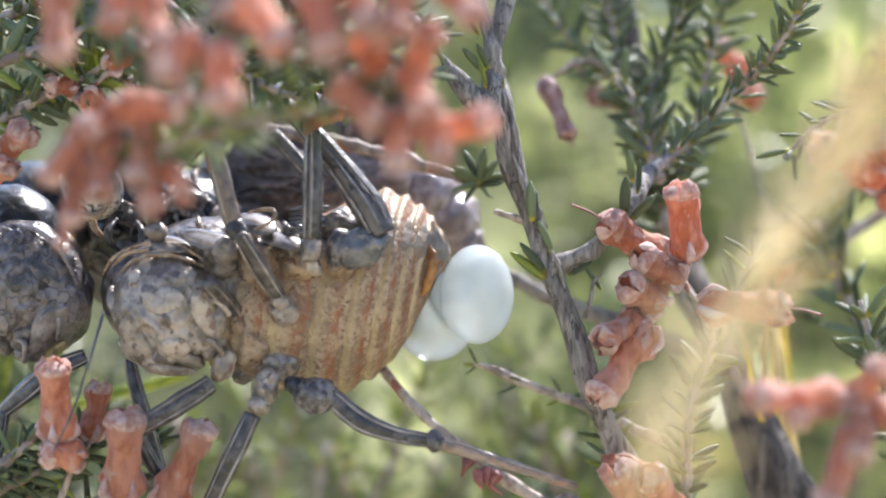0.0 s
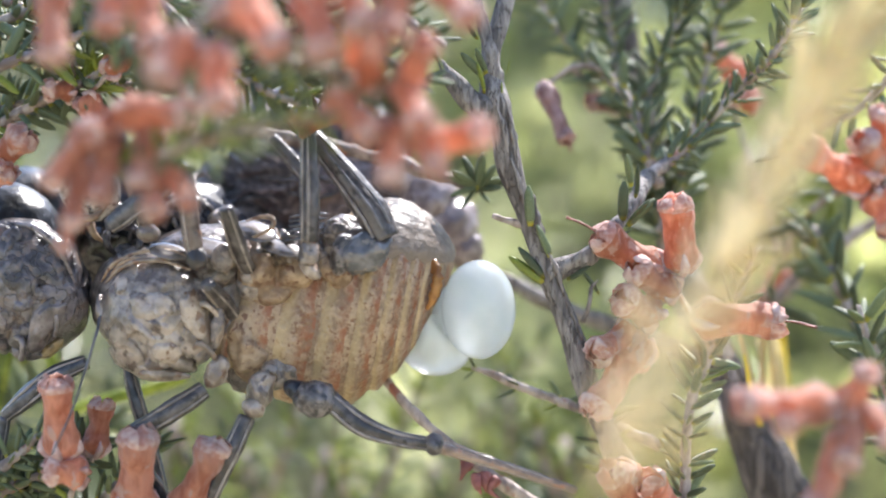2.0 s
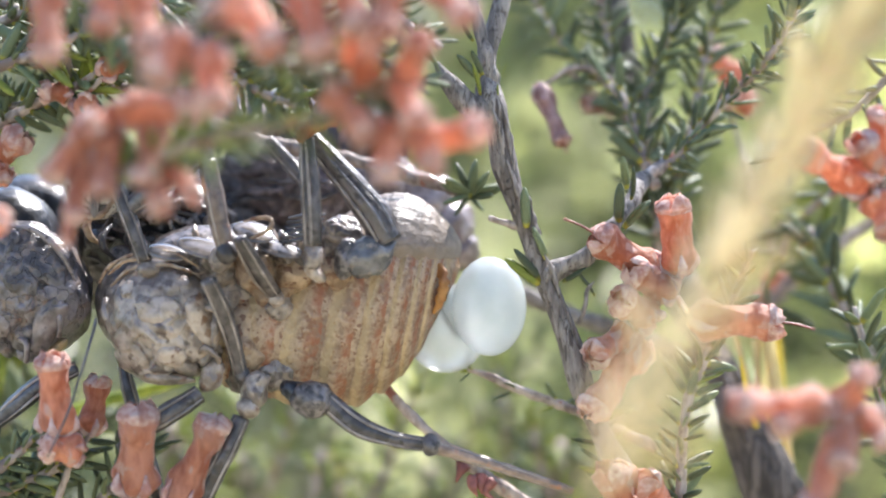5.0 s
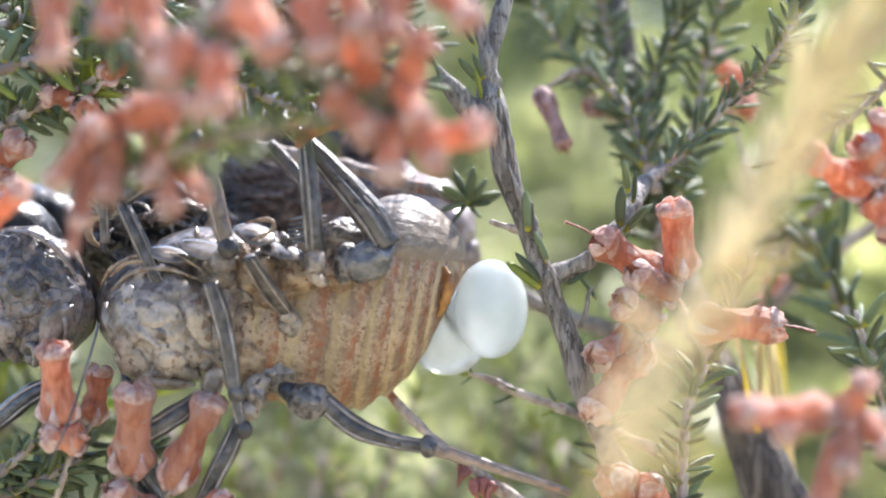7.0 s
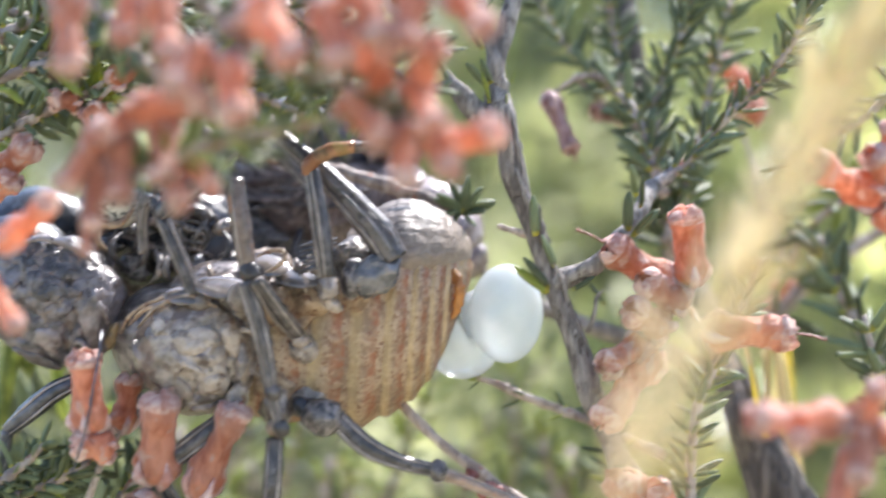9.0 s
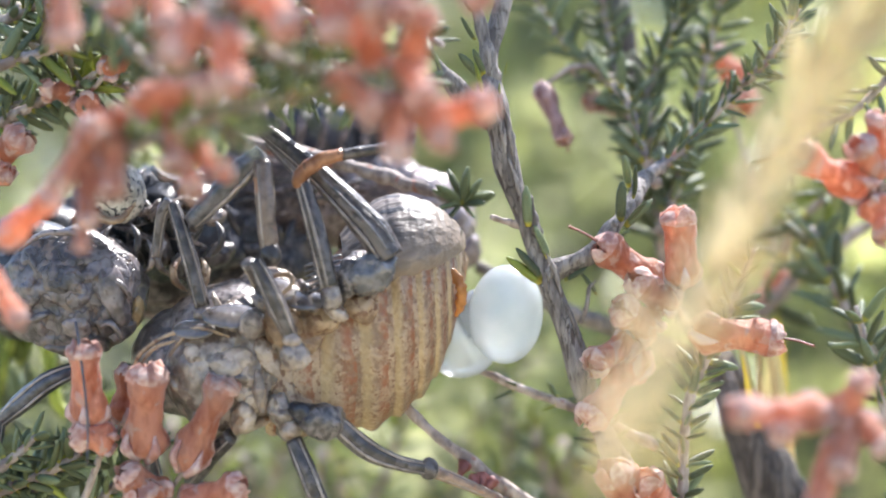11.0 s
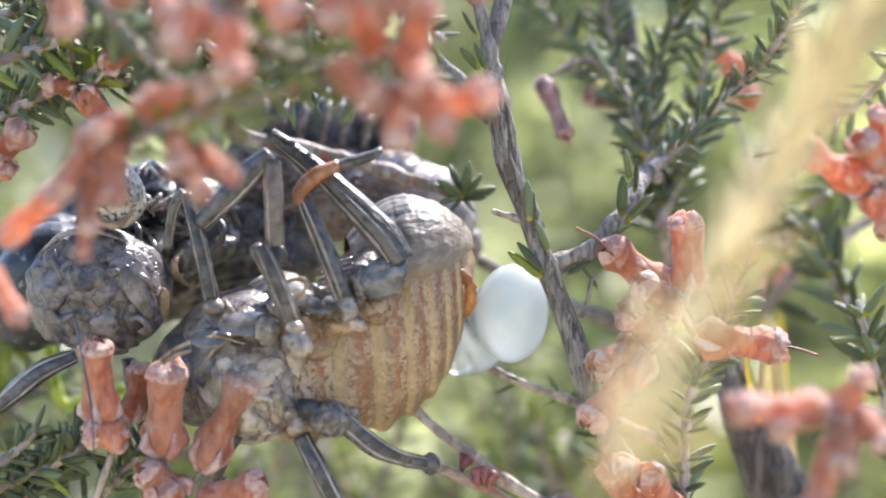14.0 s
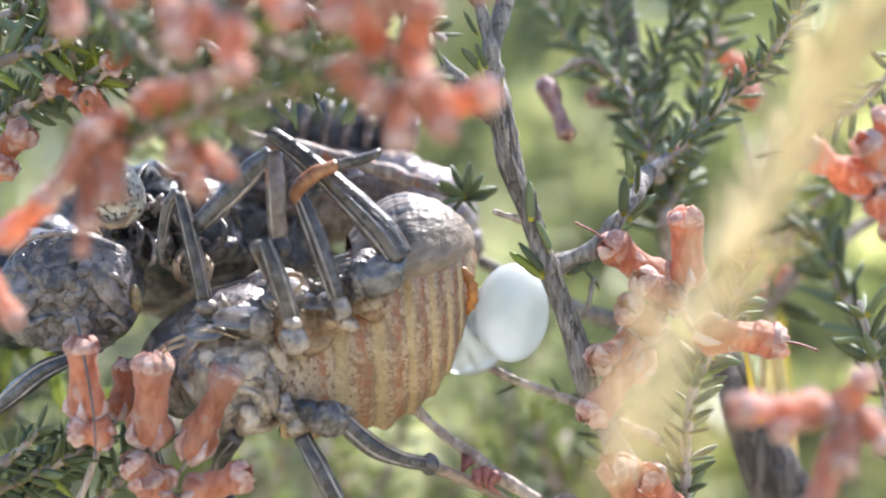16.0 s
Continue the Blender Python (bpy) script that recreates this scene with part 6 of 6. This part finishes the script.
    stir(shield, [(0, 0.63, 0.17, 0, 0, 0), (2.5, 0, 0, 0, 0, 0), (3.5, -0.25, 0.16, 0, 0, 0), (6, 2.25, -1.51, 5, 0, 0), (7.5, 1.76, -1.99, 8, 0, 0), (8.2, 2.98, -2.5, 10, 0, 0), (9, 1.71, -1.76, 16, 0, 0), (11.3, 3.79, -6.05, 30, 0, 0), (13, 3.54, -7.32, 34, 0, 0), (14, 4.57, -8.02, 34, 0, 0), (16, 1.97, -7.7, 34, 0, 0)])
    stir(femur_up, [(0, -2.26, 3.41, -8, 0, 0), (1.5, -1.7, 3.39, -7, 0, 0), (3.5, -0.63, 3.18, -6, 0, 0), (6, -0.45, 3.1, -5, 0, 0), (7.5, -0.86, 3.03, -4, 0, 0), (8.2, 0.35, 1.86, -3, 0, 0), (9, -0.84, 1.81, -2, 0, 0), (11.3, -0.44, 0.78, -1, 0, 0), (13, 0, 0, 0, 0, 0), (14, 0.78, -0.41, 0, 0, 0), (16, 0.42, 0.01, 0, 0, 0)])
    stir(tibia_up, [(0, -4, 7.02, -21, 0, 0), (1.5, -4.14, 7.15, -20, 0, 0), (3.5, -3.36, 6.73, -18, 0, 0), (6, -2.83, 6.93, -16, 0, 0), (7.5, -3.03, 6.72, -15, 0, 0), (8.2, -1.82, 5, -14, 0, 0), (9, -2.3, 4.04, -12, 0, 0), (11.3, -0.78, 1.48, -5, 0, 0), (12, 0.13, -0.06, -1, 0, 0), (13, 0, 0, 0, 0, 0), (14, 0.84, -0.41, 2, 0, 0), (16, -0.21, -0.34, 0, 0, 0)])
    stir(shin, [(0, -5.19, 2.81, 13, 0, 0), (0.7, -7.83, 1.18, 9, 0, 0), (1.5, -10.1, -0.49, 5, 0, 0), (2.5, -9.82, 0.07, 6, 0, 0), (3.5, -6.1, -0.35, 6, 0, 0), (6, -5.34, 1.46, 11, 0, 0), (7.5, -5.76, 1.95, 12, 0, 0), (8.2, -4.19, 0.44, 9, 0, 0), (9, -4.06, -0.66, 6, 0, 0), (11.3, -0.29, 0.43, 2, 0, 0), (13, 0, 0, 0, 0, 0), (14, 0.07, -0.41, 0, 0, 0), (16, 0.28, 0.71, 1, 0, 0)])
    stir(thigh, [(0, -7.73, 2.54, -8, 0, 0), (1.5, -10.89, -1.13, -8, 0, 0), (3.5, -7.03, -0.77, -8, 0, 0), (6, -7.46, 2.79, -8, 0, 0), (7.5, -8.3, 3.56, -8, 0, 0), (8.2, -5.82, 1.2, -6, 0, 0), (9, -5.35, 2.44, -4, 0, 0), (11.3, -0.57, 0.63, 0, 0, 0), (13, 0, 0, 0, 0, 0), (14, 0.07, -0.13, 0, 0, 0), (16, 0, 0.08, 0, 0, 0)])
    stir(bent, [(0, -1.81, 1.4, 0, 0, 35), (0.7, -2.96, 3.6, -10, 0, 40), (1.5, -3.27, 5.28, -16, 0, 42), (3.5, -3.82, 5.28, -16, 0, 42), (4.6, -2.07, 2.83, -8, 0, 45), (6, 0.13, 0.4, -2, 0, 45), (7.5, -0.28, -0.29, -2, 0, 45), (8.2, 0.64, -1.65, -2, 0, 40), (9, -0.06, -2.39, 2, 0, 40), (9.6, 0.16, -2.32, 2, 0, 30), (11.3, 0.68, -0.97, 0, 0, 0), (13, 0, 0, 0, 0, 0), (14, 1.18, -0.06, -2, 0, 0), (16, 1.39, 0.7, -6, 0, 0)])
    stir(shoulder_b, [(0, -3.07, 0.74, 0, 0, 0), (3.5, -3.3, 1.31, 0, 0, 0), (6, -1.22, 1.73, 0, 0, 0), (7.5, -1.45, 2.02, 0, 0, 0), (9, -0.6, 1.51, 0, 0, 0), (11.3, 0.44, 0.81, 0, 0, 0), (13, 0, 0, 0, 0, 0), (14, 0.23, -0.43, 0, 0, 0), (16, 0, -0.36, 0, 0, 0)])
    # plants that the crickets and the wind stir
    sway(tip_twig, [(0, 0, 0.3, 0, 0, 0), (3.5, 0, 0, 0, 0, 0), (9.0, 0.3, 0.6, 0, 0, 0), (11.5, 0.4, 1.9, 2, 0, 0), (16, 0.4, 2.0, 2, 0, 0)])
    sway(top_left, [(0, 0.44, -0.44, 0, 0, 0), (3.5, 0, -0, 0, 0, 0), (7.5, 0.59, 0.15, 0, 0, 0), (9.0, 1.17, -0.15, 0, 0, 0), (11.5, 1.47, 1.91, 0, 0, 0), (16, 1.61, 2.2, 0, 0, 0)])
    sway(left_bunch, [(0, -0.3, -0.17, 0, 0, 0), (2.5, 0, 0, 0, 0, 0), (3.5, -0.49, 0.3, 0, 0, 0), (6, 0.92, 0.94, 2, 0, 0), (7.5, 0.43, 0.58, 3, 0, 0), (9, 0.52, 1.05, 5, 0, 0), (11.5, 0.14, 0.12, 8, 0, 0), (14, 0.2, -0.82, 8, 0, 0), (16, -0.1, -0.47, 8, 0, 0)])
    sway(inner_bunch, [(0, -0.54, 0.13, 0, 0, 0), (2.5, 0, 0, 0, 0, 0), (3.5, -0.42, 0.3, 0, 0, 0), (6, 1.25, 0.64, 4, 0, 0), (7.5, 0.77, 0.88, 6, 0, 0), (9, 0.59, 1.65, 8, 0, 0), (11.5, 2.09, 1.61, 14, 0, 0), (14, 2.15, 0.67, 15, 0, 0), (16, 1.79, 1.02, 15, 0, 0)])
    sway(mid_bunch, [(0, 0.44, 0.59, 0, 0, 0), (1, 0.15, -0.15, 0, 0, 0), (3.5, 0, -0, 0, 0, 0), (7.5, 0.15, 0.59, 1, 0, 0), (9.0, 0.59, 0.59, 2, 0, 0), (11.5, 0.44, 2.49, 3, 0, 0), (16, 0.44, 2.79, 3, 0, 0)])
    sway(low_bunch, [(0, -3.69, -6.72, 0, 0, 0), (1.5, -2.05, -8.07, 0, 0, 0), (3, -1.83, -8.7, 0, 0, 0), (3.5, -2.62, -8.64, 0, 0, 0), (6, -0.62, -2.68, 0, 0, 0), (7, -1.97, -2.13, 0, 0, 0), (7.5, -1.68, -2.27, 0, 0, 0), (8.2, -0.67, -3.08, 0, 0, 0), (9, 0.16, -2.79, 0, 0, 0), (11.5, -0.49, -0.35, 0, 0, 0), (12.5, -0.21, -0.34, 0, 0, 0), (13, 0, 0, 0, 0, 0), (14, 1.84, -0.98, 0, 0, 0), (14.6, 0.68, -0.42, 0, 0, 0), (16, -0.15, 0.22, 0, 0, 0)])
    sway(low_sprig, [(0, -5.6, -2.68, 0, 0, 0), (1.5, -5.23, -4.03, 0, 0, 0), (3, -4.66, -4.46, 0, 0, 0), (3.5, -5.11, -4.61, 0, 0, 0), (6, -4.84, 0.78, 0, 0, 0), (7.5, -4.92, 0.63, 0, 0, 0), (8.2, -3.83, -0.11, 0, 0, 0), (9, -2.12, 0.18, 0, 0, 0), (11.5, -1.05, 0.15, 0, 0, 0), (13, 0, 0, 0, 0, 0), (14, 0.07, -0.27, 0, 0, 0), (14.6, -0.88, -0.13, 0, 0, 0), (16, -1.92, 0.15, 0, 0, 0)])
    sway(edge_left, [(0, -7.88, -5.81, 0, 0, 0), (3.5, -7.76, -4.71, 0, 0, 0), (6, -3.5, 0.59, 0, 0, 0), (7.5, -3.09, 1.77, 0, 0, 0), (9, -1.15, 0.71, 0, 0, 0), (11.5, 0, 0.36, 0, 0, 0), (14, 0, 0, 0, 0, 0), (16, -0.63, -0.25, 0, 0, 0)])
    sway(right_bunch, [(0, 0.59, 1.03, 0, 0, 0), (0.6, 0.44, 0.59, 0, 0, 0), (1.2, 0, -0, 0, 0, 0), (3.5, 0.29, -0, 0, 0, 0), (7.5, 0.29, 0.15, 0, 0, 0), (9.0, 0.73, -0.29, 0, 0, 0), (11.5, 0.29, -1.91, -3, 0, 0), (12.5, 0.59, -2.49, -4, 0, 0), (14.4, 0.88, -2.93, -4, 0, 0), (16, 0.59, -2.2, -4, 0, 0)])
    sway(low_right, [(0, 1.03, 0.29, 0, 0, 0), (1.0, 0, -0, 0, 0, 0), (3.5, 0, 0.29, 0, 0, 0), (7.5, 0.15, -0.29, 0, 0, 0), (9.0, 0.73, -0.44, 0, 0, 0), (11.5, -0.44, -0.73, 0, 0, 0), (16, -0.44, -0.88, 0, 0, 0)])
    sway(edge_right, [(0, 1.76, -0.15, 0, 0, 0), (1.0, 0, -0, 0, 0, 0), (3.5, 0.29, -0, 0, 0, 0), (7.5, 0.44, 0.15, 0, 0, 0), (9.0, 0.73, -0.59, 0, 0, 0), (11.5, -0.15, -0.59, 0, 0, 0), (16, 0.29, -0.73, 0, 0, 0)])
    sway(ros, [(0, 0, 0.29, 0, 0, 0), (3.5, 0, -0, 0, 0, 0), (6, -0.73, -0.88, 0, 0, 0), (7.5, -1.17, -1.03, 0, 0, 0), (9.0, -2.49, -0.88, -1, 0, 0), (11.5, -1.47, -1.03, -1, 0, 0), (13, -1.61, -1.03, -1, 0, 0), (16, -1.61, -1.03, -1, 0, 0)])
    sway(grass, [(0, -15.6, -0, -3, 0, 0), (0.4, -14.3, -0, -2.75, 0, 0), (1.0, -2.5, -0, -0.5, 0, 0), (1.5, 0.00, -0, 0, 0, 0), (2.5, 0.00, -0, 0, 0, 0), (3.0, -0.36, -0, 0, 0, 0), (3.5, 0.24, -0, 0, 0, 0), (6, -0.12, -0, 0, 0, 0), (7.0, 0.12, -0, 0, 0, 0), (7.7, -0.24, -0, 0, 0, 0), (8.0, 2.29, -0, 0, 0, 0), (8.2, 0.00, -0, 0, 0, 0), (8.3, 1.08, -0, 0, 0, 0), (8.5, 0.12, -0, 0, 0, 0), (9.0, 0.36, -0, 0, 0, 0), (9.2, 2.04, -0, 0, 0, 0), (9.8, 0.24, -0, 0, 0, 0),
                 (11.5, -0.29, -0, 0, 0, 0), (13, 0.15, -0, 0, 0, 0), (14.5, 0.29, -0, 0, 0, 0), (16, 0.29, -0, 0, 0, 0)])


motions()
